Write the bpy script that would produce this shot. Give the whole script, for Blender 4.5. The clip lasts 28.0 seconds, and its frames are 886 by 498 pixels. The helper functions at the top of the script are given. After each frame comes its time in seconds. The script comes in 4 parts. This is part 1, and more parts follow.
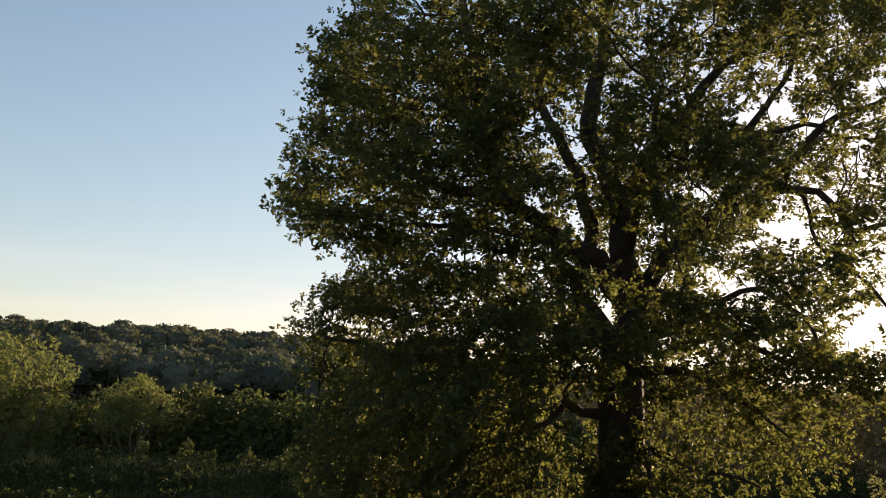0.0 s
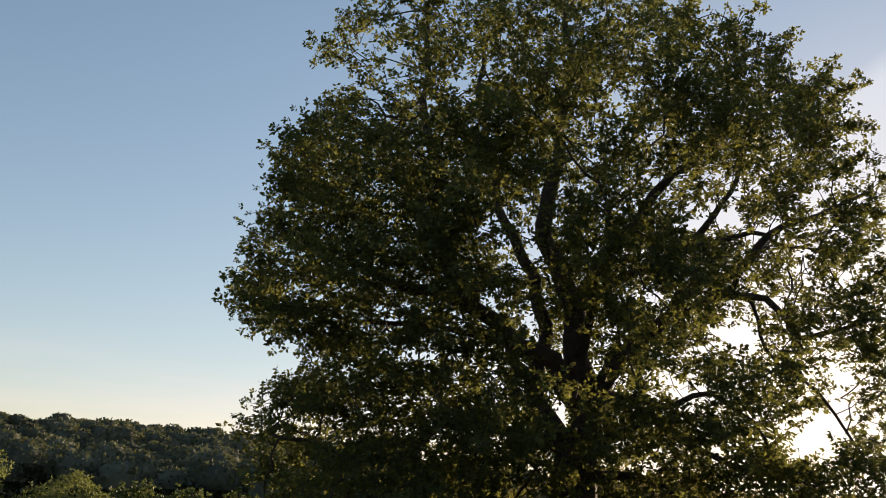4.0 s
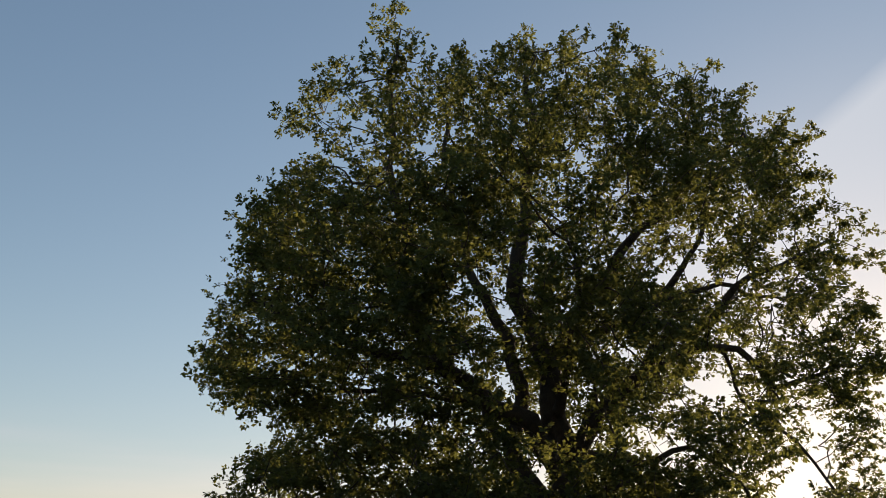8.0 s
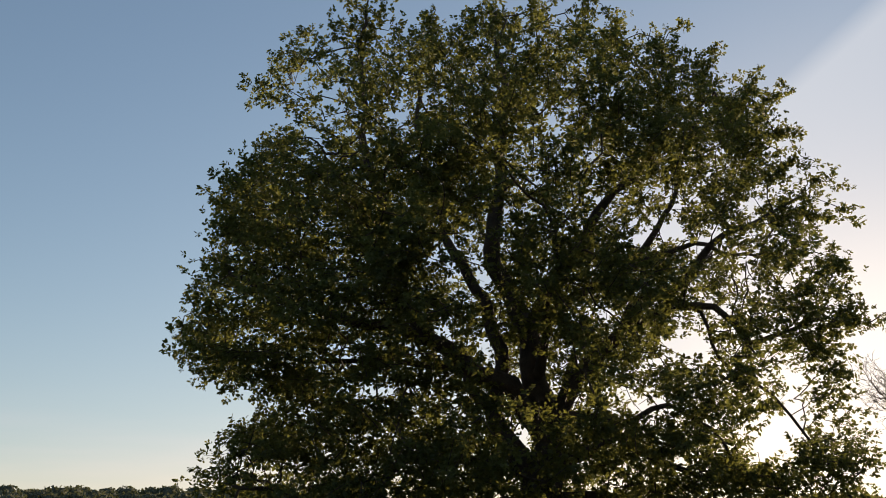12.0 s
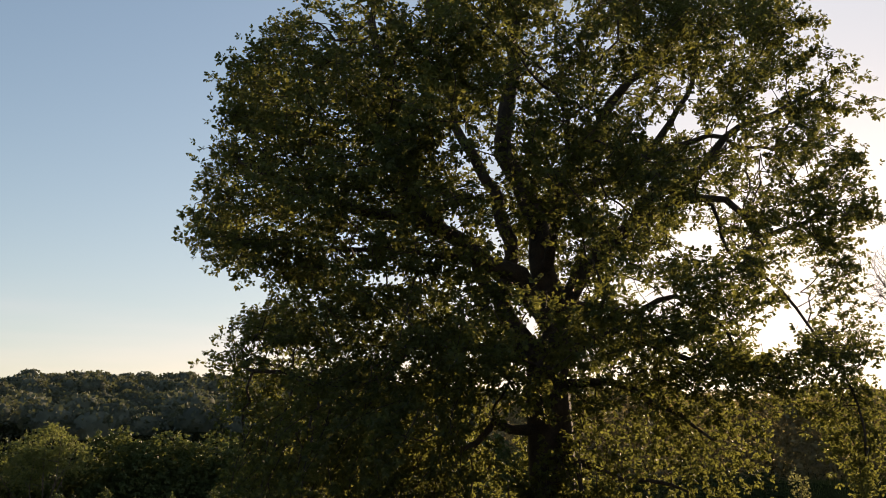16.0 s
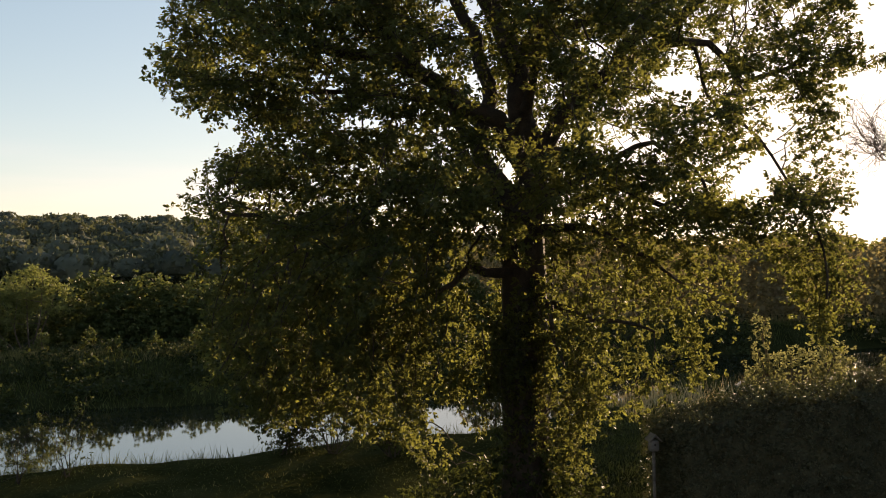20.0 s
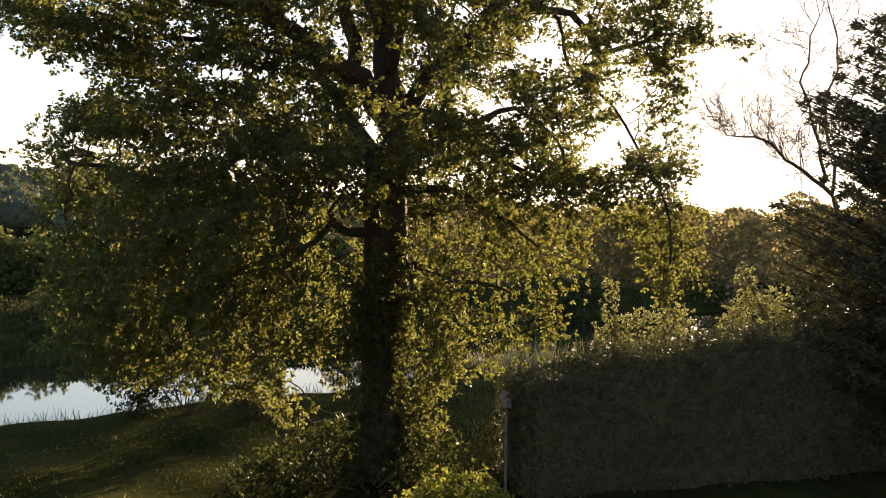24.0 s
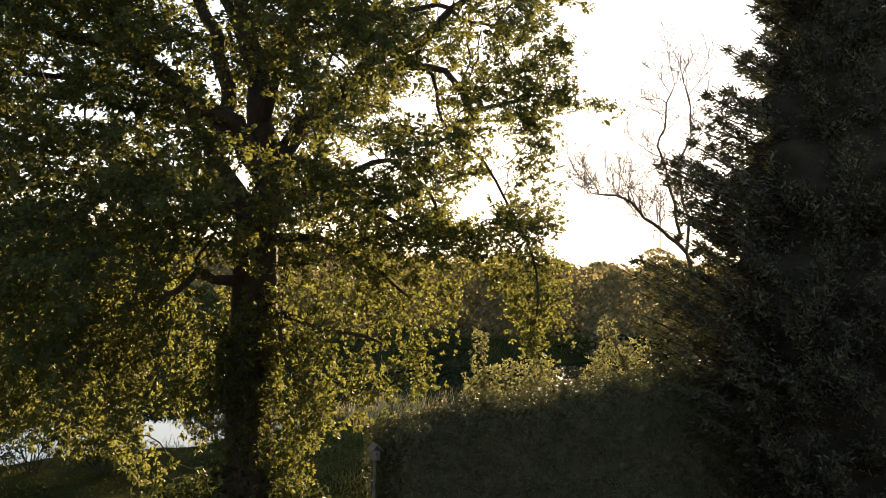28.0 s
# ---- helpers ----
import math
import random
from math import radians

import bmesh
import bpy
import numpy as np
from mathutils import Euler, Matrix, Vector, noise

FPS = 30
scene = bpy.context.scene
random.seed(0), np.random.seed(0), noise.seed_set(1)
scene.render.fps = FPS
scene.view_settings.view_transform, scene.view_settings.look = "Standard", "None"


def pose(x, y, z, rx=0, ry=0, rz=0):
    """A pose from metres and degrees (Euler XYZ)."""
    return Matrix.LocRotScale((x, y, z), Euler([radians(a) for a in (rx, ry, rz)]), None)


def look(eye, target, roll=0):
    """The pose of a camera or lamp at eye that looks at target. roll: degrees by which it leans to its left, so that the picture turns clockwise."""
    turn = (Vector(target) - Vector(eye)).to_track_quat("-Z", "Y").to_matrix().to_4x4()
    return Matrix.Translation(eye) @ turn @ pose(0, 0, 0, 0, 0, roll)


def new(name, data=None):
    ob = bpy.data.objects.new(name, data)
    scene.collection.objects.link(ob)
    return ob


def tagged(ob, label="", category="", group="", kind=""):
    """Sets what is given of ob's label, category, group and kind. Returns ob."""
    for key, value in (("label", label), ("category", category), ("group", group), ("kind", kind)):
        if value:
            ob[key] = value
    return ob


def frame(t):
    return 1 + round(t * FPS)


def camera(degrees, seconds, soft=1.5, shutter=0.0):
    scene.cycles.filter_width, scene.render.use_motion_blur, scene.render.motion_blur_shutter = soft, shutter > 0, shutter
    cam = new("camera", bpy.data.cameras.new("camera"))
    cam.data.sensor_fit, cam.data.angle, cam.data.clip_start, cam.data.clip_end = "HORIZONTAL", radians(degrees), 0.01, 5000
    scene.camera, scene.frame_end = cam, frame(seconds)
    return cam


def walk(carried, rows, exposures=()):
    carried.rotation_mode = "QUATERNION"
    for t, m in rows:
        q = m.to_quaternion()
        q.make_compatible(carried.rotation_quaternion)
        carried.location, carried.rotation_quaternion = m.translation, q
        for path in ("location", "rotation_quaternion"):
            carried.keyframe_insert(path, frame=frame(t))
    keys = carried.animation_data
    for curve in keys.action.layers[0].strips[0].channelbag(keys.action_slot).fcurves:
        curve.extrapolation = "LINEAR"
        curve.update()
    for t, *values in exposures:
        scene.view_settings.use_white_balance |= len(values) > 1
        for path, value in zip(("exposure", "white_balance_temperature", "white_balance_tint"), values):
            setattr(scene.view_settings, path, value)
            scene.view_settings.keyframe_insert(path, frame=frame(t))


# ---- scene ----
cam = camera(55.68, 28.0, soft=0.9)
PATH = [
    (0.0, -0.019, -0.085, 6.056, 100.00, -2.80, -0.00),
    (0.5, -0.007, -0.086, 6.061, 100.74, -2.93, -0.01),
    (1.0, -0.013, -0.084, 6.060, 101.53, -3.17, -0.19),
    (1.5, -0.026, -0.075, 6.051, 102.06, -3.41, -0.42),
    (2.0, -0.016, -0.073, 6.042, 102.88, -3.62, -0.62),
    (2.5, -0.028, -0.080, 6.049, 103.95, -3.77, -1.58),
    (3.0, -0.031, -0.097, 6.056, 105.13, -3.83, -2.52),
    (3.5, -0.034, -0.110, 6.073, 105.84, -3.56, -2.90),
    (5.5, -0.005, -0.062, 6.062, 109.95, -3.39, -4.71),
    (6.0, -0.015, -0.062, 6.078, 110.16, -2.74, -4.73),
    (6.5, -0.033, -0.065, 6.094, 110.42, -2.28, -4.93),
    (7.0, -0.046, -0.069, 6.101, 110.74, -1.53, -4.81),
    (7.5, -0.049, -0.066, 6.092, 111.02, -0.88, -4.65),
    (8.0, -0.051, -0.064, 6.078, 111.21, -0.60, -4.50),
    (8.5, -0.045, -0.056, 6.073, 111.42, -0.23, -4.54),
    (9.0, -0.039, -0.052, 6.072, 111.39, 0.21, -4.69),
    (9.5, -0.041, -0.053, 6.068, 111.92, 0.64, -4.64),
    (10.0, -0.049, -0.049, 6.062, 111.92, 0.97, -4.90),
    (10.5, -0.054, -0.040, 6.056, 111.40, 1.32, -5.20),
    (11.0, -0.067, -0.032, 6.045, 110.83, 1.43, -5.60),
    (11.5, -0.071, -0.027, 6.040, 110.08, 1.68, -5.62),
    (13.5, -0.068, 0.008, 5.993, 105.98, 1.43, -5.02),
    (14.0, -0.074, 0.010, 5.981, 104.96, 1.43, -5.11),
    (14.5, -0.059, 0.023, 5.974, 104.17, 1.40, -4.88),
    (15.0, -0.070, 0.023, 5.974, 103.66, 1.20, -4.88),
    (15.5, -0.063, 0.035, 5.969, 102.91, 1.03, -4.85),
    (16.0, -0.055, 0.037, 5.957, 101.95, 0.98, -4.88),
    (16.5, -0.049, 0.041, 5.947, 100.84, 1.15, -5.02),
    (17.0, -0.048, 0.050, 5.944, 99.60, 1.28, -5.06),
    (17.5, -0.057, 0.057, 5.948, 98.19, 1.31, -5.16),
    (18.0, -0.052, 0.072, 5.956, 96.45, 1.13, -5.28),
    (18.5, -0.042, 0.072, 5.959, 95.00, 0.92, -5.23),
    (19.0, -0.039, 0.073, 5.957, 93.93, 0.96, -5.39),
    (19.5, -0.037, 0.080, 5.951, 92.66, 0.91, -5.82),
    (20.0, -0.017, 0.087, 5.954, 91.38, 0.77, -6.41),
    (20.5, 0.004, 0.093, 5.951, 90.62, 0.40, -7.41),
    (21.0, 0.015, 0.097, 5.944, 89.81, -0.01, -8.66),
    (21.5, 0.027, 0.100, 5.935, 88.97, -0.14, -9.52),
    (23.5, 0.097, 0.099, 5.908, 88.77, -0.61, -14.15),
    (24.0, 0.104, 0.081, 5.915, 88.74, -0.58, -15.47),
    (24.5, 0.109, 0.079, 5.919, 88.94, -0.67, -16.94),
    (25.0, 0.120, 0.072, 5.924, 89.19, -0.98, -18.39),
    (25.5, 0.130, 0.060, 5.932, 89.29, -1.14, -19.69),
    (26.0, 0.130, 0.058, 5.934, 89.45, -1.13, -20.74),
    (26.5, 0.180, 0.036, 5.946, 89.58, -1.23, -21.49),
    (27.0, 0.233, 0.010, 5.953, 90.16, -1.48, -22.37),
    (27.5, 0.204, 0.004, 5.956, 91.40, -1.67, -23.57),
    (28.0, 0.129, 0.024, 5.948, 92.25, -1.55, -24.08),
]
EXPOSURES = [(0.0, 1.16, 7350, 20), (3.0, 1.04, 7200, 19), (8.0, 0.75, 7050, 17), (11.0, 0.75, 7050, 17), (17.0, 1.08, 7600, 21), (20.0, 1.28, 7900, 21), (21.5, 1.5, 7950, 21), (24.0, 2.0, 7950, 20), (28.0, 2.0, 7800, 19)]
walk(cam, [(t, pose(x, y, z, rx, ry, rz)) for t, x, y, z, rx, ry, rz in PATH], EXPOSURES)

# ---- light: a low evening sun behind the oak, clear sky ----
SUN_AZ, SUN_EL = 32.3, 8.4
world = bpy.data.worlds.new("world")
scene.world = world
world.use_nodes = True
wn = world.node_tree.nodes
sky = wn.new("ShaderNodeTexSky")
sky.sky_type = "NISHITA"
sky.sun_disc = False
sky.sun_elevation, sky.sun_rotation = radians(SUN_EL), radians(SUN_AZ)
sky.air_density, sky.dust_density, sky.ozone_density = 1.0, 0.4, 2.4
wn["Background"].inputs["Strength"].default_value = 0.155
# thin warm-lit cloud low over the horizon
wt, wsep, wmap, wnz = (wn.new(k) for k in ("ShaderNodeTexCoord", "ShaderNodeSeparateXYZ", "ShaderNodeMapping", "ShaderNodeTexNoise"))
low, thick, veil, tint = wn.new("ShaderNodeMapRange"), wn.new("ShaderNodeMapRange"), wn.new("ShaderNodeMath"), wn.new("ShaderNodeMix")
wl = world.node_tree.links.new
wl(wt.outputs["Generated"], wsep.inputs[0])
wl(wt.outputs["Generated"], wmap.inputs["Vector"])
wmap.inputs["Scale"].default_value = (1, 1, 9)
wl(wmap.outputs[0], wnz.inputs["Vector"])
wnz.inputs["Scale"].default_value, wnz.inputs["Detail"].default_value = 3.2, 5
wl(wsep.outputs["Z"], low.inputs["Value"])
for key, val in (("From Min", 0.05), ("From Max", 0.17), ("To Min", 1.0), ("To Max", 0.0)):
    low.inputs[key].default_value = val
wl(wnz.outputs["Fac"], thick.inputs["Value"])
thick.inputs["From Min"].default_value, thick.inputs["From Max"].default_value = 0.35, 0.7
veil.operation = "MULTIPLY"
wl(low.outputs[0], veil.inputs[0])
wl(thick.outputs[0], veil.inputs[1])
tint.data_type, tint.blend_type = "RGBA", "MULTIPLY"
tint.inputs[7].default_value = (1.36, 1.12, 1.12, 1)
wl(veil.outputs[0], tint.inputs[0])
wl(sky.outputs[0], tint.inputs[6])
# a thin fan of cirrus and an old vapour trail, high to the right of the oak
wl_in = tint.outputs[2]
for normal, rows in (((0.657, 0.0605, -0.7515), ((-0.004, 0.0), (0.02, 0.34), (0.09, 0.24), (0.19, 0.0))), ((0.5393, -0.1562, -0.8275), ((-0.011, 0.0), (-0.004, 0.3), (0.003, 0.3), (0.010, 0.0)))):
    dot, ramp, wisp, lift = (wn.new(k) for k in ("ShaderNodeVectorMath", "ShaderNodeValToRGB", "ShaderNodeMath", "ShaderNodeMix"))
    dot.operation = "DOT_PRODUCT"
    wl(wt.outputs["Generated"], dot.inputs[0])
    dot.inputs[1].default_value = normal
    shift = wn.new("ShaderNodeMapRange")
    shift.inputs["From Min"].default_value, shift.inputs["From Max"].default_value = -0.05, 0.25
    wl(dot.outputs["Value"], shift.inputs["Value"])
    stops = ramp.color_ramp.elements
    while len(stops) < len(rows):
        stops.new(0.5)
    for stop, (at, much) in zip(stops, rows):
        stop.position, stop.color = (at + 0.05) / 0.3, (much, much, much, 1)
    wl(shift.outputs[0], ramp.inputs["Fac"])
    high = wn.new("ShaderNodeMapRange")
    high.inputs["From Min"].default_value, high.inputs["From Max"].default_value = 0.18, 0.28
    wl(wsep.outputs["Z"], high.inputs["Value"])
    wisp.operation = "MULTIPLY"
    wl(ramp.outputs["Color"], wisp.inputs[0])
    wl(high.outputs[0], wisp.inputs[1])
    lift.data_type, lift.blend_type = "RGBA", "MIX"
    wl(wisp.outputs[0], lift.inputs[0])
    wl(wl_in, lift.inputs[6])
    lift.inputs[7].default_value = (5.4, 6.4, 7.4, 1)
    wl_in = lift.outputs[2]
# the glow round the sun levels off
ease, level = wn.new("ShaderNodeVectorMath"), wn.new("ShaderNodeVectorMath")
ease.operation, level.operation = "MULTIPLY_ADD", "DIVIDE"
ease.inputs[1].default_value, ease.inputs[2].default_value = (1 / 6.5,) * 3, (1, 1, 1)
wl(wl_in, ease.inputs[0])
wl(wl_in, level.inputs[0])
wl(ease.outputs[0], level.inputs[1])
wl(level.outputs[0], wn["Background"].inputs["Color"])
sun_way = Vector((math.sin(radians(SUN_AZ)) * math.cos(radians(SUN_EL)), math.cos(radians(SUN_AZ)) * math.cos(radians(SUN_EL)), math.sin(radians(SUN_EL))))
sun_data = bpy.data.lights.new("sun", "SUN")
sun_data.energy, sun_data.angle, sun_data.color = 5.0, radians(0.6), (1.0, 0.81, 0.57)
sun = new("sun", sun_data)
sun.matrix_world = look(sun_way * 100, (0, 0, 0))

rng = np.random.default_rng(7)


# ---- materials ----
def material(name, dark, light, rough=0.6, scale=6.0, bump=0.0, fine=60.0, metal=0.0, island=0.0, through_colour=None, through_mix=0.45, spec=0.3):
    """Two colours mixed by coarse and fine noise, with relief; leaves also let light through."""
    m = bpy.data.materials.new(name)
    m.use_nodes = True
    nt = m.node_tree
    n, link = nt.nodes, nt.links.new
    b = n["Principled BSDF"]
    tc = n.new("ShaderNodeTexCoord")
    n1, n2 = n.new("ShaderNodeTexNoise"), n.new("ShaderNodeTexNoise")
    n1.inputs["Scale"].default_value, n2.inputs["Scale"].default_value = scale, fine
    n1.inputs["Detail"].default_value, n2.inputs["Detail"].default_value = 3, 2
    link(tc.outputs["Object"], n1.inputs["Vector"])
    link(tc.outputs["Object"], n2.inputs["Vector"])
    add = n.new("ShaderNodeMath")
    add.operation = "MULTIPLY_ADD"
    link(n2.outputs["Fac"], add.inputs[0])
    add.inputs[1].default_value = 0.5
    link(n1.outputs["Fac"], add.inputs[2])
    last = add.outputs[0]
    if island:
        geo = n.new("ShaderNodeNewGeometry")
        isl = n.new("ShaderNodeMath")
        isl.operation = "MULTIPLY_ADD"
        link(geo.outputs["Random Per Island"], isl.inputs[0])
        isl.inputs[1].default_value = island
        link(last, isl.inputs[2])
        sub = n.new("ShaderNodeMath")
        sub.operation = "SUBTRACT"
        link(isl.outputs[0], sub.inputs[0])
        sub.inputs[1].default_value = island / 2
        last = sub.outputs[0]
    ramp = n.new("ShaderNodeValToRGB")
    ramp.color_ramp.elements[0].position, ramp.color_ramp.elements[1].position = 0.5, 1.0
    ramp.color_ramp.elements[0].color, ramp.color_ramp.elements[1].color = (*dark, 1), (*light, 1)
    link(last, ramp.inputs["Fac"])
    link(ramp.outputs["Color"], b.inputs["Base Color"])
    b.inputs["Roughness"].default_value, b.inputs["Metallic"].default_value = rough, metal
    b.inputs["Specular IOR Level"].default_value = spec
    if bump:
        bp = n.new("ShaderNodeBump")
        bp.inputs["Strength"].default_value, bp.inputs["Distance"].default_value = bump, 0.05
        link(last, bp.inputs["Height"])
        link(bp.outputs["Normal"], b.inputs["Normal"])
    if through_colour:
        tr, mix = n.new("ShaderNodeBsdfTranslucent"), n.new("ShaderNodeMixShader")
        tint = n.new("ShaderNodeMix")
        tint.data_type = "RGBA"
        tint.inputs[6].default_value = (*[c * 0.6 for c in through_colour], 1)
        tint.inputs[7].default_value = (*through_colour, 1)
        link(last, tint.inputs[0])
        link(tint.outputs[2], tr.inputs["Color"])
        mix.inputs[0].default_value = through_mix
        link(b.outputs[0], mix.inputs[1])
        link(tr.outputs[0], mix.inputs[2])
        link(mix.outputs[0], n["Material Output"].inputs["Surface"])
    return m


M_BARK = material("oak_bark", (0.022, 0.018, 0.014), (0.075, 0.060, 0.045), 0.9, 3.0, 0.9, 28.0)
M_BARK_PALE = material("pale_bark", (0.05, 0.04, 0.03), (0.16, 0.13, 0.10), 0.9, 4.0, 0.6, 30.0)
M_OAK = material("oak_leaves", (0.013, 0.022, 0.014), (0.038, 0.052, 0.024), 0.65, 0.5, 0, 9.0, island=0.5, through_colour=(0.43, 0.45, 0.10), through_mix=0.23, spec=0.08)
M_HEDGE = material("hedge_leaves", (0.065, 0.068, 0.042), (0.12, 0.12, 0.07), 0.6, 0.8, 0, 9.0, island=0.3, through_colour=(0.09, 0.10, 0.03), through_mix=0.15, spec=0.08)
M_CONIFER = material("conifer_needles", (0.064, 0.062, 0.044), (0.12, 0.115, 0.08), 0.6, 0.6, 0, 9.0, island=0.5, through_colour=(0.06, 0.07, 0.02), through_mix=0.15, spec=0.08)
M_WILLOW = material("willow_leaves", (0.08, 0.10, 0.04), (0.16, 0.175, 0.075), 0.5, 0.4, 0, 7.0, island=0.5, through_colour=(0.27, 0.30, 0.08), through_mix=0.4, spec=0.08)
M_BUSH = material("bush_leaves", (0.042, 0.060, 0.024), (0.095, 0.115, 0.046), 0.5, 0.4, 0, 7.0, island=0.5, through_colour=(0.20, 0.23, 0.06), through_mix=0.24, spec=0.08)
M_BLOSSOM = material("blossom_bush_leaves", (0.05, 0.065, 0.025), (0.16, 0.165, 0.085), 0.7, 0.8, 0, 12.0, island=0.7, through_colour=(0.31, 0.31, 0.12), through_mix=0.36, spec=0.08)
M_GOLDEN = material("yellow_green_leaves", (0.09, 0.11, 0.02), (0.19, 0.21, 0.04), 0.45, 1.0, 0, 12.0, island=0.5, through_colour=(0.36, 0.37, 0.07), through_mix=0.4, spec=0.08)
# canopy colour kept paler and bluer in place of distant haze
M_WOODS = material("hazed_canopy", (0.060, 0.070, 0.054), (0.150, 0.157, 0.115), 0.85, 0.09, 0, 0.6, island=0.2, through_colour=(0.14, 0.15, 0.05), through_mix=0.2, spec=0.05)
M_GRASS = material("grass", (0.022, 0.034, 0.010), (0.075, 0.085, 0.028), 0.6, 0.3, 0, 5.0, island=0.6, through_colour=(0.14, 0.16, 0.04), through_mix=0.27, spec=0.08)
# leaf colour darkened for bushes that stand in shade or against the light
M_SHADE = material("shaded_leaves", (0.016, 0.024, 0.010), (0.045, 0.056, 0.022), 0.6, 0.6, 0, 8.0, island=0.5, through_colour=(0.10, 0.12, 0.03), through_mix=0.25, spec=0.08)
M_DRYGRASS = material("dry_grass", (0.08, 0.085, 0.03), (0.24, 0.20, 0.10), 0.6, 0.3, 0, 5.0, island=0.6, through_colour=(0.36, 0.32, 0.12), through_mix=0.4, spec=0.08)
M_REED = material("reeds", (0.20, 0.17, 0.10), (0.50, 0.42, 0.27), 0.6, 0.6, 0, 6.0, island=0.6, through_colour=(0.64, 0.48, 0.22), through_mix=0.5, spec=0.1)
# twig colour lightened in place of haze over the distant trees
M_BELT = material("hazed_spring_twigs", (0.085, 0.072, 0.045), (0.26, 0.22, 0.13), 0.85, 0.12, 0, 1.2, island=0.4, through_colour=(0.30, 0.25, 0.10), through_mix=0.4, spec=0.05)
M_GROUND = material("turf_and_earth", (0.012, 0.015, 0.005), (0.040, 0.042, 0.016), 1.0, 0.35, 0.8, 6.0, spec=0.0)
M_POST = material("weathered_wood", (0.10, 0.09, 0.08), (0.24, 0.22, 0.19), 0.85, 5.0, 0.4, 60.0)
M_STEEL = material("galvanised_steel", (0.18, 0.18, 0.18), (0.30, 0.30, 0.30), 0.5, 1.0, 0, 8.0, metal=0.7)

M_WATER = bpy.data.materials.new("pond_water")
M_WATER.use_nodes = True
wb = M_WATER.node_tree.nodes["Principled BSDF"]
wb.inputs["Base Color"].default_value = (0.012, 0.014, 0.010, 1)
wb.inputs["Roughness"].default_value, wb.inputs["IOR"].default_value = 0.03, 4.0
wtc, wns, wbp = (M_WATER.node_tree.nodes.new(k) for k in ("ShaderNodeTexCoord", "ShaderNodeTexNoise", "ShaderNodeBump"))
wns.inputs["Scale"].default_value, wns.inputs["Detail"].default_value = 1.2, 3
wbp.inputs["Strength"].default_value, wbp.inputs["Distance"].default_value = 0.03, 0.01
for a, b in ((wtc.outputs["Object"], wns.inputs["Vector"]), (wns.outputs["Fac"], wbp.inputs["Height"]), (wbp.outputs["Normal"], wb.inputs["Normal"])):
    M_WATER.node_tree.links.new(a, b)


# ---- building helpers ----
def mesh_of(name, verts, faces, mat, smooth=False):
    """A mesh from arrays: faces all of one size, or lists."""
    me = bpy.data.meshes.new(name)
    verts = np.asarray(verts, dtype=np.float32).reshape(-1, 3)
    if isinstance(faces, np.ndarray):
        k = faces.shape[1]
        me.vertices.add(len(verts))
        me.vertices.foreach_set("co", verts.ravel())
        me.loops.add(faces.size)
        me.loops.foreach_set("vertex_index", faces.ravel().astype(np.int32))
        me.polygons.add(len(faces))
        me.polygons.foreach_set("loop_start", np.arange(0, faces.size, k, dtype=np.int32))
        me.update(calc_edges=True)
    else:
        me.from_pydata([tuple(v) for v in verts], [], faces)
    me.materials.append(mat)
    if smooth:
        me.polygons.foreach_set("use_smooth", np.ones(len(me.polygons), dtype=bool))
    return me


def part(name, me, parent=None, label=""):
    if isinstance(me, bmesh.types.BMesh):
        raise TypeError(name)
    ob = new(name, me)
    if parent is not None:
        ob.parent = parent
        ob.matrix_parent_inverse = parent.matrix_basis.inverted()
    return tagged(ob, label)


def thing(name, at, label, category, group="", kind=""):
    ob = new(name)
    ob.location = at
    ob.empty_display_size = 0.2
    bpy.context.view_layer.update()
    return tagged(ob, label, category, group, kind)


def unit(v):
    return v / np.maximum(np.linalg.norm(v, axis=-1, keepdims=True), 1e-9)


LEAF = np.array([(0, 0, 0), (0.27, 0.30, 0.07), (0.22, 0.72, 0.05), (0, 1, -0.06), (-0.22, 0.72, 0.05), (-0.27, 0.30, 0.07)])
LEAF_FACES = np.array([(0, 1, 2, 3), (0, 3, 4, 5)])
NARROW = LEAF * np.array((0.55, 1, 1))


DIAMOND = np.array([(0, 0, 0), (0.3, 0.45, 0.1), (0, 1, -0.05), (-0.3, 0.45, 0.1)])


def leaves(name, at, way, size, mat, shape=LEAF, roll=None):
    """One mesh of many leaves: their feet, their directions and their lengths."""
    n = len(at)
    w = unit(np.asarray(way, dtype=float))
    side = unit(np.cross(w, rng.normal(size=(n, 3))) if roll is None else np.cross(w, roll))
    up = np.cross(side, w)
    size = np.broadcast_to(size, (n,))[:, None, None]
    v = at[:, None, :] + size * (shape[None, :, :1] * side[:, None, :] + shape[None, :, 1:2] * w[:, None, :] + shape[None, :, 2:] * up[:, None, :])
    one = LEAF_FACES if len(shape) == 6 else np.array([(0, 1, 2, 3)])
    f = (one[None] + (np.arange(n) * len(shape))[:, None, None]).reshape(-1, 4)
    return mesh_of(name, v.reshape(-1, 3), f, mat)


BLADE = np.array([(-0.5, 0, 0), (0.5, 0, 0), (0.32, 0.55, 0.10), (-0.32, 0.55, 0.10), (0, 1, 0.32)])


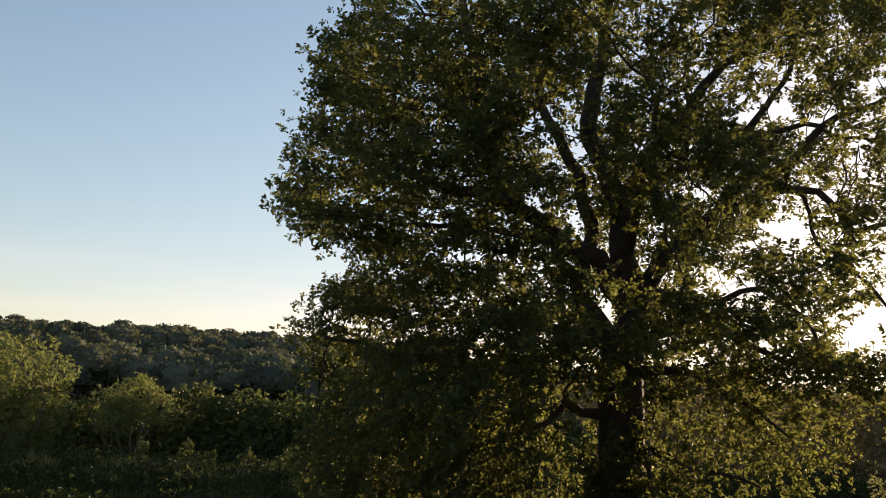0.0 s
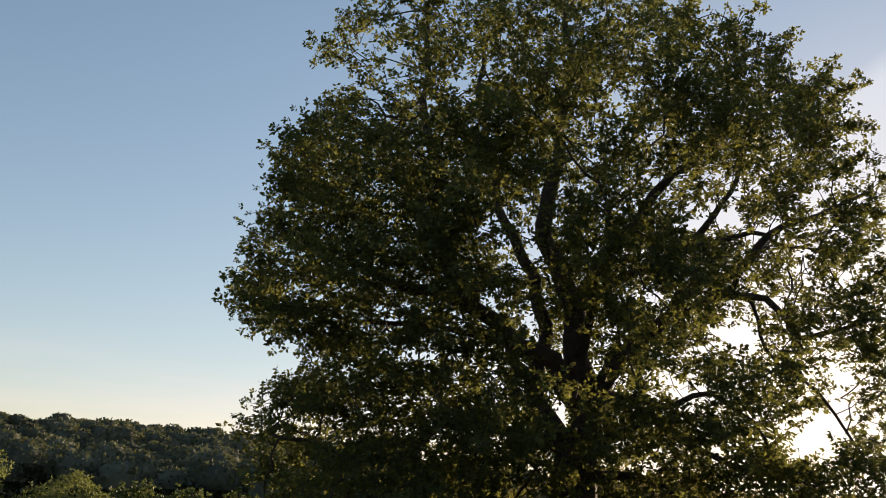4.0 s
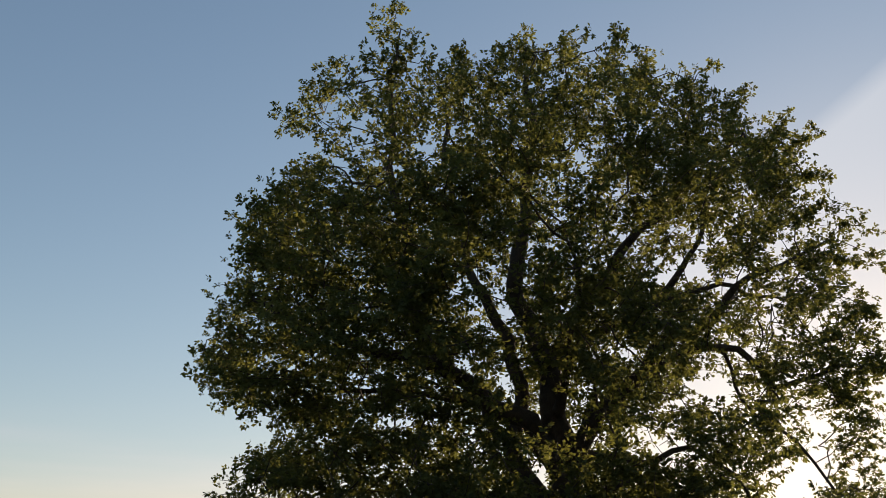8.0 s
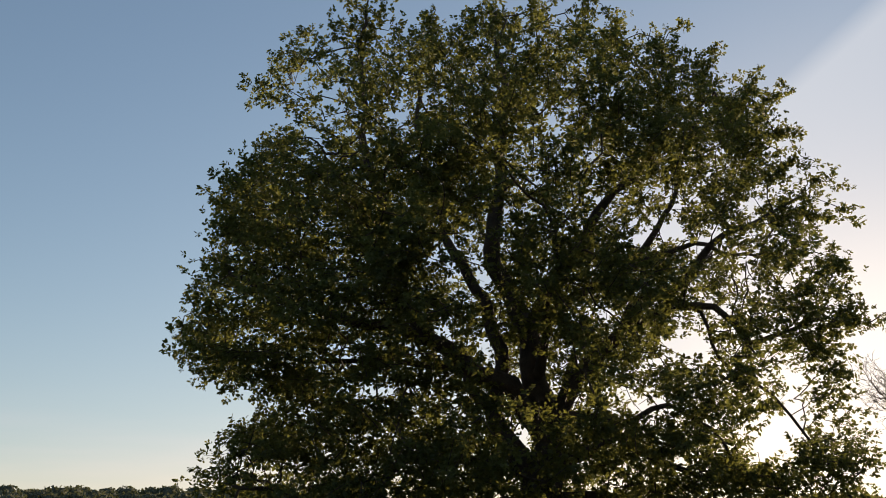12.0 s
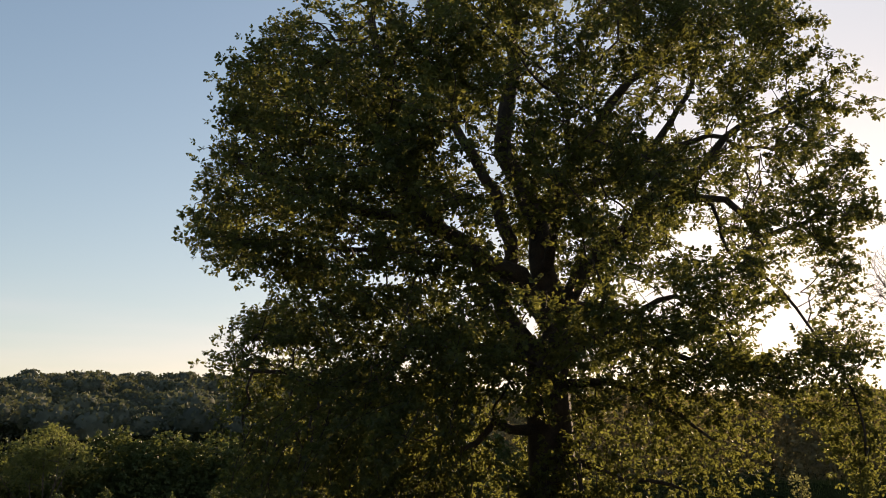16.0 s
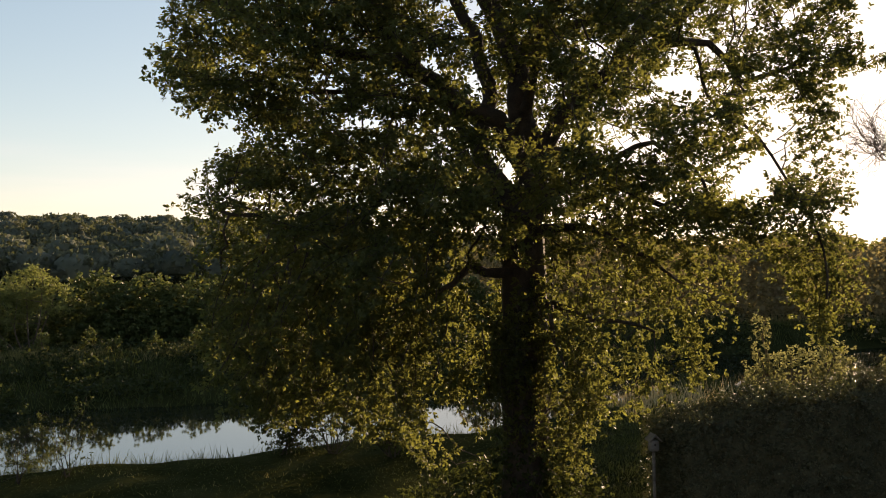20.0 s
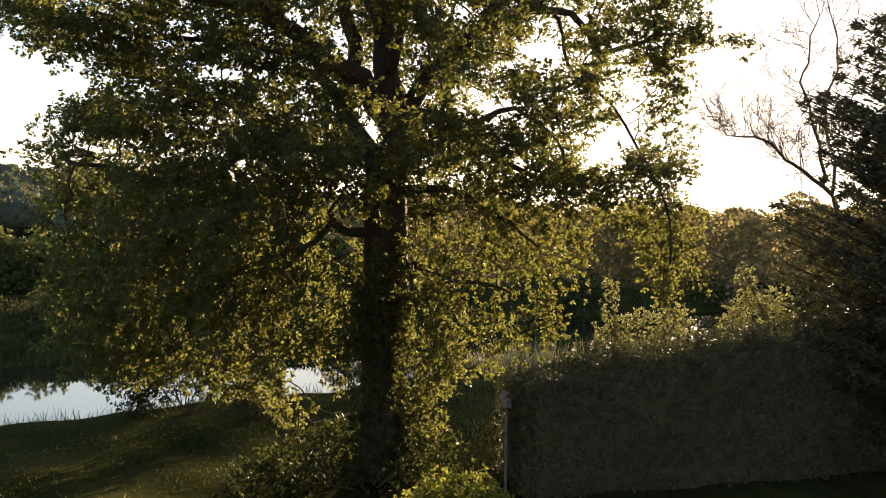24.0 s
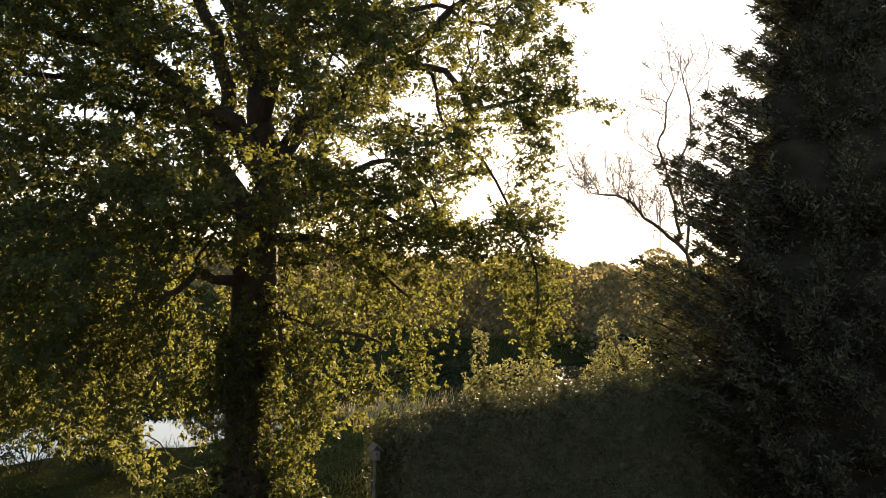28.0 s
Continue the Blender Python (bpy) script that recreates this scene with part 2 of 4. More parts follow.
def blades(name, at, height, width, mat, lean=0.35):
    """One mesh of grass blades or reeds, each bent over a little."""
    n = len(at)
    a = rng.uniform(0, 2 * np.pi, n)
    side = np.stack([np.cos(a), np.sin(a), np.zeros(n)], 1)
    out = np.stack([-np.sin(a), np.cos(a), np.zeros(n)], 1)
    up = unit(np.array([0, 0, 1.0]) + rng.normal(size=(n, 3)) * lean * np.array([1, 1, 0.2]))
    h, wd = np.broadcast_to(height, (n,))[:, None, None], np.broadcast_to(width, (n,))[:, None, None]
    v = at[:, None] + wd * BLADE[None, :, :1] * side[:, None] + h * (BLADE[None, :, 1:2] * up[:, None] + BLADE[None, :, 2:] * out[:, None])
    base = (np.arange(n) * 5)[:, None, None]
    f = (np.array([(0, 1, 2), (0, 2, 3), (3, 2, 4)])[None] + base).reshape(-1, 3)
    return mesh_of(name, v.reshape(-1, 3), f, mat)


def tubes(name, runs, mat, sides=6):
    """One mesh of tapered tubes: runs of (points, radii)."""
    vs, fs, off = [], [], 0
    ring = np.arange(sides) * 2 * np.pi / sides
    for pts, rad in runs:
        pts, rad = np.asarray(pts, float), np.asarray(rad, float)
        if len(pts) < 2:
            continue
        d = unit(np.gradient(pts, axis=0))
        ref = np.array([0.31, 0.95, 0.05]) if abs(d[0][1]) < 0.8 else np.array([1.0, 0.1, 0.0])
        u = unit(np.cross(d, ref))
        w = np.cross(d, u)
        v = pts[:, None] + rad[:, None, None] * (np.cos(ring)[None, :, None] * u[:, None] + np.sin(ring)[None, :, None] * w[:, None])
        k = len(pts)
        i, j = np.meshgrid(np.arange(k - 1), np.arange(sides), indexing="ij")
        q = np.stack([i * sides + j, i * sides + (j + 1) % sides, (i + 1) * sides + (j + 1) % sides, (i + 1) * sides + j], -1).reshape(-1, 4)
        vs.append(v.reshape(-1, 3))
        fs.append(q + off)
        off += k * sides
    return mesh_of(name, np.concatenate(vs), np.concatenate(fs), mat, smooth=True)


def curve_pts(pts, step=0.35):
    """A smooth run of points through a few given ones (Catmull-Rom)."""
    p = np.asarray(pts, float)
    p = np.vstack([2 * p[0] - p[1], p, 2 * p[-1] - p[-2]])
    out = []
    for i in range(1, len(p) - 2):
        k = max(1, int(round(np.linalg.norm(p[i + 1] - p[i]) / step)))
        for s in np.arange(k) / k:
            out.append(0.5 * (2 * p[i] + (p[i + 1] - p[i - 1]) * s + (2 * p[i - 1] - 5 * p[i] + 4 * p[i + 1] - p[i + 2]) * s**2 + (3 * p[i] - p[i - 1] - 3 * p[i + 1] + p[i + 2]) * s**3))
    out.append(p[-2])
    return np.array(out)


# ---- the ground: garden, pond basin, far bank, hill ----
def near_shore(x):
    return np.interp(x, [-60, -25, -10, 0, 5, 12, 17, 22, 31, 36, 70], [24, 25.5, 28, 31, 32.3, 37, 41, 38.5, 38.5, 44, 48])


def far_shore(x):
    return np.interp(x, [-60, -25, -8, 5, 15, 25, 40, 70], [38, 40, 41, 44, 51, 58, 60, 58])


def bank_crest(x):
    return np.interp(x, [-60, -25, -8, 5, 15, 25, 40, 70], [49.2, 51.7, 53.2, 55.2, 59.2, 63.2, 65.2, 63.2])


def smooth_step(a, b, x):
    s = np.clip((x - a) / (b - a), 0, 1)
    return s * s * (3 - 2 * s)


WATER_Z = -0.5


def ridge(az):
    return np.interp(az, [-80, -45, -30, -20, -12, -4, 5, 18, 45, 80], [5, 11, 15.5, 18, 17.3, 14.5, 10, 4, 3, 3])


def height(x, y):
    x, y = np.asarray(x, float), np.asarray(y, float)
    n, f = near_shore(x), far_shore(x)
    basin = smooth_step(n - 1.6, n + 1.2, y) * (1 - smooth_step(f - 1.5, f + 3.2, y))
    basin = basin * smooth_step(-75, -55, x) * (1 - smooth_step(75, 95, x))
    bank = 1.25 * np.exp(-(((y - bank_crest(x)) / np.where(y < bank_crest(x), 5.0, 2.6)) ** 2)) * smooth_step(-90, -60, x) * (1 - smooth_step(70, 90, x))
    z = -1.35 * basin + bank + 0.08 * np.sin(x * 0.7 + 1.3) * np.cos(y * 0.45) + 0.04 * np.sin(x * 1.9 + y * 1.3)
    r = np.hypot(x, y)
    z = z * (1 - smooth_step(150, 300, r))
    return z + ridge(np.degrees(np.arctan2(x, y))) * smooth_step(190, 400, r) * (y > -50)


angles = np.radians(np.concatenate([np.arange(-56, 60, 0.8), np.arange(60, 304, 6.0)]))
rings = np.concatenate([np.arange(1, 18, 1.5), np.arange(18, 72, 0.6), 72 * 1.12 ** np.arange(34)])
gx, gy = np.outer(rings, np.sin(angles)), np.outer(rings, np.cos(angles))
gv = np.stack([gx, gy, height(gx, gy)], -1).reshape(-1, 3)
na, nr = len(angles), len(rings)
gi, gj = np.meshgrid(np.arange(nr - 1), np.arange(na), indexing="ij")
gf = np.stack([gi * na + gj, (gi + 1) * na + gj, (gi + 1) * na + (gj + 1) % na, gi * na + (gj + 1) % na], -1).reshape(-1, 4)
gv = np.vstack([gv, [[0, 0, 0]]])
tri = [(len(gv) - 1, j, (j + 1) % na) for j in range(na)]
ground = part("ground", mesh_of("ground", gv, [tuple(q) for q in gf.tolist()] + tri, M_GROUND, True))
tagged(ground, "rough grassy garden ground sloping to a pond", "ground", kind="structure")

wx = np.linspace(-80, 95, 120)
wv = np.concatenate([np.stack([wx, near_shore(wx) - 2.0, np.full(120, WATER_Z)], 1), np.stack([wx, far_shore(wx) + 4.5, np.full(120, WATER_Z)], 1)])
wf = np.array([(i, i + 1, 121 + i, 120 + i) for i in range(119)])
water = part("water", mesh_of("water", wv, wf, M_WATER))
tagged(water, "still pond water mirroring the bright sky", "water", kind="structure")


# ---- the oak ----
class Skeleton:
    """Branch nodes: place, parent, and the limb that each belongs to."""

    def __init__(self):
        self.p, self.parent, self.limb = [], [], []

    def limb_along(self, pts, limb, step=0.4):
        run = curve_pts(pts, step)
        ph = rng.uniform(0, 6.28, 6)
        s = np.arange(len(run)) * step
        grow_in = np.clip(s / 1.2, 0, 1)[:, None]
        run = run + grow_in * np.stack([(0.03 if limb == 0 else 0.075) * np.sin(s * 2.1 + ph[k]) + (0.015 if limb == 0 else 0.045) * np.sin(s * 4.3 + ph[k + 3]) for k in range(3)], 1)
        if self.p:
            prev = int(np.argmin(np.linalg.norm(np.array(self.p) - run[0], axis=1)))
        else:
            self.p.append(run[0])
            self.parent.append(-1)
            self.limb.append(limb)
            prev = 0
        for q in run[1:]:
            self.p.append(q)
            self.parent.append(prev)
            self.limb.append(limb)
            prev = len(self.p) - 1

    def grow(self, goals, step=0.4, reach=4.0, kill=0.62, rounds=26, sag=0.0, wobble=0.28):
        """Let twigs grow towards the goals until each is reached."""
        goals = np.asarray(goals)
        p = np.array(self.p)
        near, dist = np.zeros(len(goals), int), np.full(len(goals), 1e9)
        fresh = np.arange(len(p))
        alive = np.ones(len(goals), bool)
        for _ in range(rounds):
            for k in range(0, len(fresh), 400):
                ids = fresh[k:k + 400]
                d = np.linalg.norm(goals[:, None] - p[ids][None], axis=2)
                m = d.argmin(1)
                dm = d[np.arange(len(goals)), m]
                better = dm < dist
                near[better], dist[better] = ids[m[better]], dm[better]
            alive &= dist > kill
            use = np.where(alive & (dist < reach))[0]
            if not len(use):
                use = np.where(alive)[0]
                if not len(use):
                    break
            pull = np.zeros_like(p)
            np.add.at(pull, near[use], unit(goals[use] - p[near[use]]))
            src = np.unique(near[use])
            way = unit(unit(pull[src]) + rng.normal(size=(len(src), 3)) * wobble + np.array([0, 0, sag]))
            q = p[src] + way * step
            fresh = np.arange(len(p), len(p) + len(src))
            for s, place in zip(src, q):
                self.p.append(place)
                self.parent.append(int(s))
                self.limb.append(self.limb[s])
            p = np.vstack([p, q])
        # what is left gets a twig of its own from the nearest wood
        left = np.where(alive)[0]
        for g in left[np.argsort(dist[left])]:
            d = np.linalg.norm(p - goals[g], axis=1)
            s = int(d.argmin())
            if d[s] < 0.12:
                continue
            k = max(1, int(round(d[s] / step)))
            bend = rng.normal(size=3) * 0.08 * d[s]
            run = [p[s] + (goals[g] - p[s]) * t + bend * math.sin(math.pi * t) for t in np.arange(1, k + 1) / k]
            for q in run:
                self.p.append(q)
                self.parent.append(s)
                self.limb.append(self.limb[s])
                s = len(self.p) - 1
            p = np.vstack([p, run])

    def finish(self, tip=0.010, foot=0.46, power=2.0):
        n = len(self.p)
        load = np.zeros(n)
        kids = [[] for _ in range(n)]
        for i in range(1, n):
            kids[self.parent[i]].append(i)
        for i in range(n - 1, -1, -1):
            load[i] = max(1.0, sum(load[k] for k in kids[i]))
        self.radius = np.maximum(tip, foot * (load / load[0]) ** (1 / power))
        self.kids = kids
        self.p = np.array(self.p)
        self.tips = [i for i in range(n) if not kids[i]]

    def runs(self, limb):
        """Tapered runs of one limb, thickest child first."""
        out = []
        starts = [i for i in range(len(self.p)) if self.limb[i] == limb and (self.parent[i] < 0 or self.limb[self.parent[i]] != limb)]
        while starts:
            i = starts.pop()
            a = self.parent[i]
            pts, rad = ([self.p[a]], [min(self.radius[i] * 1.15, self.radius[a])]) if a >= 0 else ([], [])
            while True:
                pts.append(self.p[i])
                rad.append(self.radius[i])
                kids = sorted((k for k in self.kids[i] if self.limb[k] == limb), key=lambda k: -self.radius[k])
                if not kids:
                    break
                starts.extend(kids[1:])
                i = kids[0]
            rad[-1] *= 0.6
            out.append((pts, rad))
        return out


def rosettes(at, way, per, length, spread=0.75, droop=0.25):
    """Feet, directions and lengths of leaves set round twig ends."""
    n = len(at)
    c, w = np.repeat(at, per, 0), np.repeat(unit(way), per, 0)
    r = rng.normal(size=(n * per, 3))
    r = unit(np.cross(w, r))
    d = unit(w * rng.uniform(-0.1, 0.9, (n * per, 1)) + r * spread - np.array([0, 0, droop]))
    c = c - w * rng.uniform(0, 0.12, (n * per, 1))
    return c, d, length * rng.uniform(0.65, 1.2, n * per)


# the crown's outline, as it stands against the plane of the trunk: x, height
OUTLINE = np.array([
    (-0.5, 19.2), (-1.4, 18.6), (-2.4, 17.7), (-2.9, 17.0), (-2.6, 16.1), (-2.1, 15.4), (-3.6, 14.3), (-3.2, 13.0), (-3.7, 12.4), (-4.0, 11.4), (-4.05, 10.2),
    (-3.2, 9.4), (-1.6, 9.15), (-1.7, 8.7), (-3.2, 8.2), (-3.6, 7.6), (-3.1, 6.9), (-3.0, 5.5), (-3.2, 4.4), (-3.1, 3.4), (-2.6, 2.8), (-0.5, 2.6), (1.0, 2.3), (1.8, 1.5),
    (2.6, 2.1), (4.1, 2.1), (4.6, 0.9), (5.2, 1.5), (5.6, 2.6), (7.2, 2.6), (8.5, 3.7), (8.9, 5.2), (9.1, 6.2), (10.2, 6.7), (10.4, 5.3), (11.2, 4.5), (12.1, 5.0),
    (11.8, 6.1), (11.5, 8.5), (11.2, 10.1), (12.0, 11.1), (11.9, 12.3), (11.3, 13.2), (10.6, 15.0), (10.3, 16.5), (9.3, 17.5), (8.1, 18.5), (6.2, 19.3), (3.5, 19.4), (1.6, 18.4)])
# leafy shoots that stand out from it: foot and tip
SPRAYS = [((-0.1, 17.5), (0.0, 20.9)), ((0.2, 18.4), (0.3, 19.9)), ((-0.7, 18.5), (-0.85, 19.7)), ((-1.2, 18.0), (-1.5, 18.9)), ((0.8, 18.2), (1.0, 19.2)), ((1.9, 18.2), (1.8, 19.6)), ((2.8, 18.6), (2.9, 19.7)), ((3.6, 18.9), (3.6, 20.3)),
          ((4.6, 18.9), (4.7, 20.1)), ((5.8, 18.9), (6.1, 20.35)), ((6.7, 18.5), (6.85, 19.8)), ((7.9, 17.9), (8.35, 19.7)), ((8.9, 17.3), (9.6, 18.8)), ((9.9, 16.6), (10.75, 18.1)),
          ((10.2, 16.1), (11.4, 17.5)), ((10.2, 15.8), (11.7, 16.35)), ((10.2, 14.5), (11.5, 15.6)), ((10.4, 13.9), (12.3, 15.0)), ((10.8, 13.8), (12.75, 13.85)), ((11.3, 12.0), (12.1, 12.5)),
          ((11.4, 10.9), (13.4, 11.0)), ((-2.3, 15.0), (-3.0, 15.05)), ((-3.3, 12.2), (-3.95, 12.5)), ((-2.4, 17.2), (-3.1, 17.1))]
# openings in the crown: x, height, half width, half height
OPENINGS = [(0.25, 9.3, 0.45, 0.22), (3.63, 8.2, 0.24, 0.55), (3.72, 9.4, 0.18, 0.5), (7.85, 10.2, 0.75, 0.42), (6.6, 8.85, 0.5, 0.3), (9.45, 7.8, 0.5, 0.35),
            (2.86, 11.8, 0.35, 0.35), (2.9, 10.3, 0.25, 0.4), (2.0, 10.7, 0.25, 0.3), (5.95, 14.05, 0.4, 0.22), (5.8, 11.1, 0.35, 0.25), (6.9, 12.95, 0.35, 0.3), (8.4, 12.9, 0.6, 0.25),
            (9.4, 11.9, 0.4, 0.18), (-0.74, 16.5, 0.3, 0.3), (1.0, 16.8, 0.3, 0.25), (2.16, 2.45, 0.42, 0.5), (-1.0, 2.35, 0.6, 0.3), (10.2, 9.5, 0.35, 0.2)]
EYE_Z, OAK_Y = 6.0, 19.5


def seen_at_trunk(p):
    """Where a place shows against the plane of the trunk, from the house."""
    k = 19.0 / p[:, 1]
    return p[:, 0] * k, EYE_Z + (p[:, 2] - EYE_Z) * k


def at_depth(x, z, y):
    """The place at depth y that shows at x, z against the plane of the trunk."""
    k = np.asarray(y) / 19.0
    return np.stack([x * k, y + 0 * k, EYE_Z + (z - EYE_Z) * k], -1)


def inside_and_edge(x, z):
    """Which places lie within the outline, and how far each is from it."""
    a, b = OUTLINE, np.roll(OUTLINE, -1, 0)
    hit, far = np.zeros(len(x), bool), np.full(len(x), 1e9)
    for (ax, az), (bx, bz) in zip(a, b):
        cross = (az > z) != (bz > z)
        hit ^= cross & (x < ax + (z - az) / (bz - az + 1e-12) * (bx - ax))
        s = np.clip(((x - ax) * (bx - ax) + (z - az) * (bz - az)) / ((bx - ax) ** 2 + (bz - az) ** 2), 0, 1)
        far = np.minimum(far, np.hypot(x - ax - s * (bx - ax), z - az - s * (bz - az)))
    return hit, far


def clear_of_openings(x, z):
    ok = np.ones(len(x), bool)
    for ox, oz, ow, oh in OPENINGS:
        ok &= ((x - ox) / ow) ** 2 + ((z - oz) / oh) ** 2 > rng.uniform(0.8, 1.25, len(x))
    return ok


def crown_goals(n):
    """Twig ends that fill the crown, most of them in its outer shell."""
    x, z = rng.uniform(-4.2, 12.6, n * 4), rng.uniform(0.7, 19.8, n * 4)
    hit, far = inside_and_edge(x, z)
    x, z, far = x[hit], z[hit], far[hit]
    depth = np.sqrt(np.clip(1 - (1 - np.minimum(far, 5.0) / 5.0) ** 2, 0, 1)) * 5.2 + 0.5
    thin = np.interp(x, [1.2, 2.8], [0.0, 1.0]) * np.interp(z, [6.2, 7.6], [1.0, 0.0])
    depth = depth * (1 - 0.7 * thin)
    u = np.sqrt(rng.uniform(0.04, 1, len(x))) * np.where(rng.uniform(size=len(x)) < 0.55, -1, 1)
    p = at_depth(x, z, OAK_Y + depth * u)
    ok = (p[:, 2] > 0.6) & clear_of_openings(x, z)
    clump = np.array([noise.noise(tuple(q * (0.62, 0.45, 0.95))) for q in p])
    bare = -0.27 + np.interp(x, [4.5, 7.0, 10.0], [0.0, 0.18, 0.26]) * ((z > 7.0) & (z < 14.5))
    bare = bare + np.where((x < 1.4) & (z > 15.6), 0.30, 0.0) + np.where(z < 6.4, 0.12, 0.0) + np.interp(z, [13.0, 16.0, 18.5], [0.0, 0.10, 0.24])
    ok &= clump > bare + rng.uniform(-0.13, 0.13, len(p))
    # below, the boughs hang thickly on the pond's side, thinly towards the sun
    ok &= rng.uniform(size=len(p)) < 1 - 0.62 * thin
    return p[ok][:n]


oak = thing("oak_tree", (3.9, 19.6, 0), "large spreading oak in fresh green leaf beside the pond", "tree")
sk = Skeleton()
# boughs: girth at the foot and at the tip, then places as they stand against the plane of the trunk, with their depth
BOUGHS = [
    (0.56, 0.52, [(3.9, -0.1, 19.6), (3.95, 2.3, 19.6), (3.95, 4.4, 19.5), (3.98, 6.0, 19.5), (4.0, 7.3, 19.5)]),
    (0.36, 0.07, [(4.0, 7.2, 19.5), (4.2, 8.06, 19.5), (4.16, 8.96, 19.5), (3.94, 9.86, 19.5), (3.9, 10.67, 19.5), (3.62, 11.13, 19.4), (3.32, 11.87, 19.3), (3.17, 12.7, 19.2), (3.3, 14.0, 19.2), (3.6, 16.0, 19.4), (3.6, 18.6, 19.5)]),
    (0.27, 0.05, [(3.85, 7.1, 19.6), (3.4, 8.0, 19.8), (3.05, 8.62, 19.9), (2.98, 9.2, 20.0), (3.22, 9.82, 20.1), (3.14, 10.62, 20.2), (2.94, 11.15, 20.3), (2.5, 12.0, 20.4), (2.2, 12.7, 20.4), (1.6, 14.6, 20.4), (1.4, 17.2, 20.0)]),
    (0.29, 0.05, [(4.15, 8.2, 19.4), (3.6, 9.05, 19.2), (3.3, 9.4, 19.0), (2.6, 9.65, 18.7), (2.05, 10.08, 18.4), (1.64, 10.45, 18.2), (1.17, 10.69, 18.0), (0.5, 10.83, 17.8), (-0.43, 10.9, 17.5), (-1.4, 11.28, 17.2), (-2.4, 11.7, 17.2), (-3.1, 12.1, 17.4)]),
    (0.20, 0.04, [(1.7, 10.4, 18.2), (1.15, 11.03, 18.2), (0.7, 11.84, 18.2), (0.45, 13.6, 18.4), (0.15, 15.0, 18.7), (0.0, 16.3, 18.9), (0.0, 17.8, 19.0), (0.0, 19.4, 19.0)]),
    (0.24, 0.04, [(4.2, 8.0, 19.4), (4.65, 8.92, 19.2), (4.95, 9.66, 19.0), (5.6, 10.17, 18.8), (6.3, 10.56, 18.6), (6.49, 11.04, 18.5), (6.87, 11.41, 18.4), (7.54, 11.8, 18.3), (8.23, 12.22, 18.2), (8.78, 12.77, 18.1), (9.6, 13.4, 18.2), (10.8, 13.85, 18.3)]),
    (0.11, 0.035, [(6.35, 10.6, 18.6), (6.86, 10.93, 18.3), (7.66, 11.19, 18.0), (8.46, 11.13, 17.8), (8.87, 10.86, 17.7), (9.16, 10.45, 17.6), (9.9, 10.4, 17.6), (11.2, 10.9, 17.8)]),
    (0.16, 0.035, [(3.9, 10.5, 19.5), (4.5, 11.0, 19.7), (5.4, 11.66, 19.9), (6.2, 12.13, 20.0), (7.0, 12.4, 20.0), (8.1, 12.75, 20.0), (8.9, 12.69, 20.0), (10.0, 12.5, 20.0)]),
    (0.19, 0.04, [(3.9, 10.6, 19.4), (4.73, 12.1, 19.2), (5.6, 13.2, 19.0), (5.95, 13.7, 18.9), (6.36, 14.3, 18.8), (6.9, 14.65, 18.7), (7.7, 16.2, 18.8), (8.0, 18.0, 19.0)]),
    (0.10, 0.03, [(6.3, 12.15, 20.0), (7.0, 12.68, 20.0), (7.37, 13.2, 19.9), (7.7, 13.87, 19.8), (8.05, 14.8, 19.6), (9.2, 16.2, 19.4), (10.0, 16.8, 19.3)]),
    (0.08, 0.03, [(2.4, 9.75, 18.6), (1.6, 9.87, 18.2), (0.82, 9.83, 17.8), (0.48, 10.0, 17.6), (-0.4, 9.98, 17.4), (-2.0, 10.1, 17.4)]),
    (0.13, 0.03, [(3.9, 5.85, 19.4), (3.16, 5.84, 19.0), (2.78, 5.97, 18.8), (2.3, 5.7, 18.5), (1.2, 5.2, 18.0)]),
    (0.15, 0.035, [(3.8, 7.2, 19.5), (2.98, 7.62, 19.2), (2.08, 7.79, 19.0), (1.06, 7.75, 18.8), (0.5, 7.41, 18.6), (-0.2, 7.0, 18.5), (-1.6, 7.0, 18.4), (-3.0, 7.4, 18.4)]),
    (0.11, 0.03, [(4.2, 6.75, 19.3), (5.4, 6.93, 19.0), (6.04, 6.6, 18.8), (6.7, 6.2, 18.6), (7.8, 5.6, 18.5)]),
    (0.13, 0.03, [(4.2, 7.4, 19.3), (5.4, 8.05, 19.1), (6.05, 7.98, 19.0), (6.7, 7.58, 18.8), (7.3, 7.4, 18.7), (8.5, 7.1, 18.6), (9.5, 6.9, 18.5)]),
    (0.10, 0.03, [(4.6, 8.7, 19.3), (6.3, 8.55, 19.4), (7.1, 8.75, 19.4), (8.0, 8.3, 19.3), (8.5, 7.6, 19.2)]),
    (0.05, 0.025, [(7.1, 11.45, 18.4), (8.1, 11.0, 18.6), (8.75, 9.7, 18.7), (9.6, 8.9, 18.7), (10.6, 7.9, 18.6), (11.1, 6.6, 18.4), (11.3, 5.2, 18.3)]),
    (0.16, 0.04, [(4.0, 7.6, 19.6), (4.6, 9.0, 21.5), (5.2, 10.5, 23.3)]),
    (0.15, 0.04, [(3.1, 8.6, 20.0), (2.0, 10.0, 21.6), (0.8, 11.6, 23.0)]),
    (0.14, 0.04, [(4.0, 9.4, 19.4), (4.5, 11.4, 17.6), (4.7, 13.2, 16.0)]),
    (0.11, 0.03, [(3.95, 5.6, 19.4), (4.5, 5.0, 18.6), (4.9, 3.9, 18.2)]),
    (0.10, 0.03, [(4.0, 5.2, 19.4), (5.4, 4.9, 19.2), (7.0, 4.4, 18.8)]),
]
spans = []
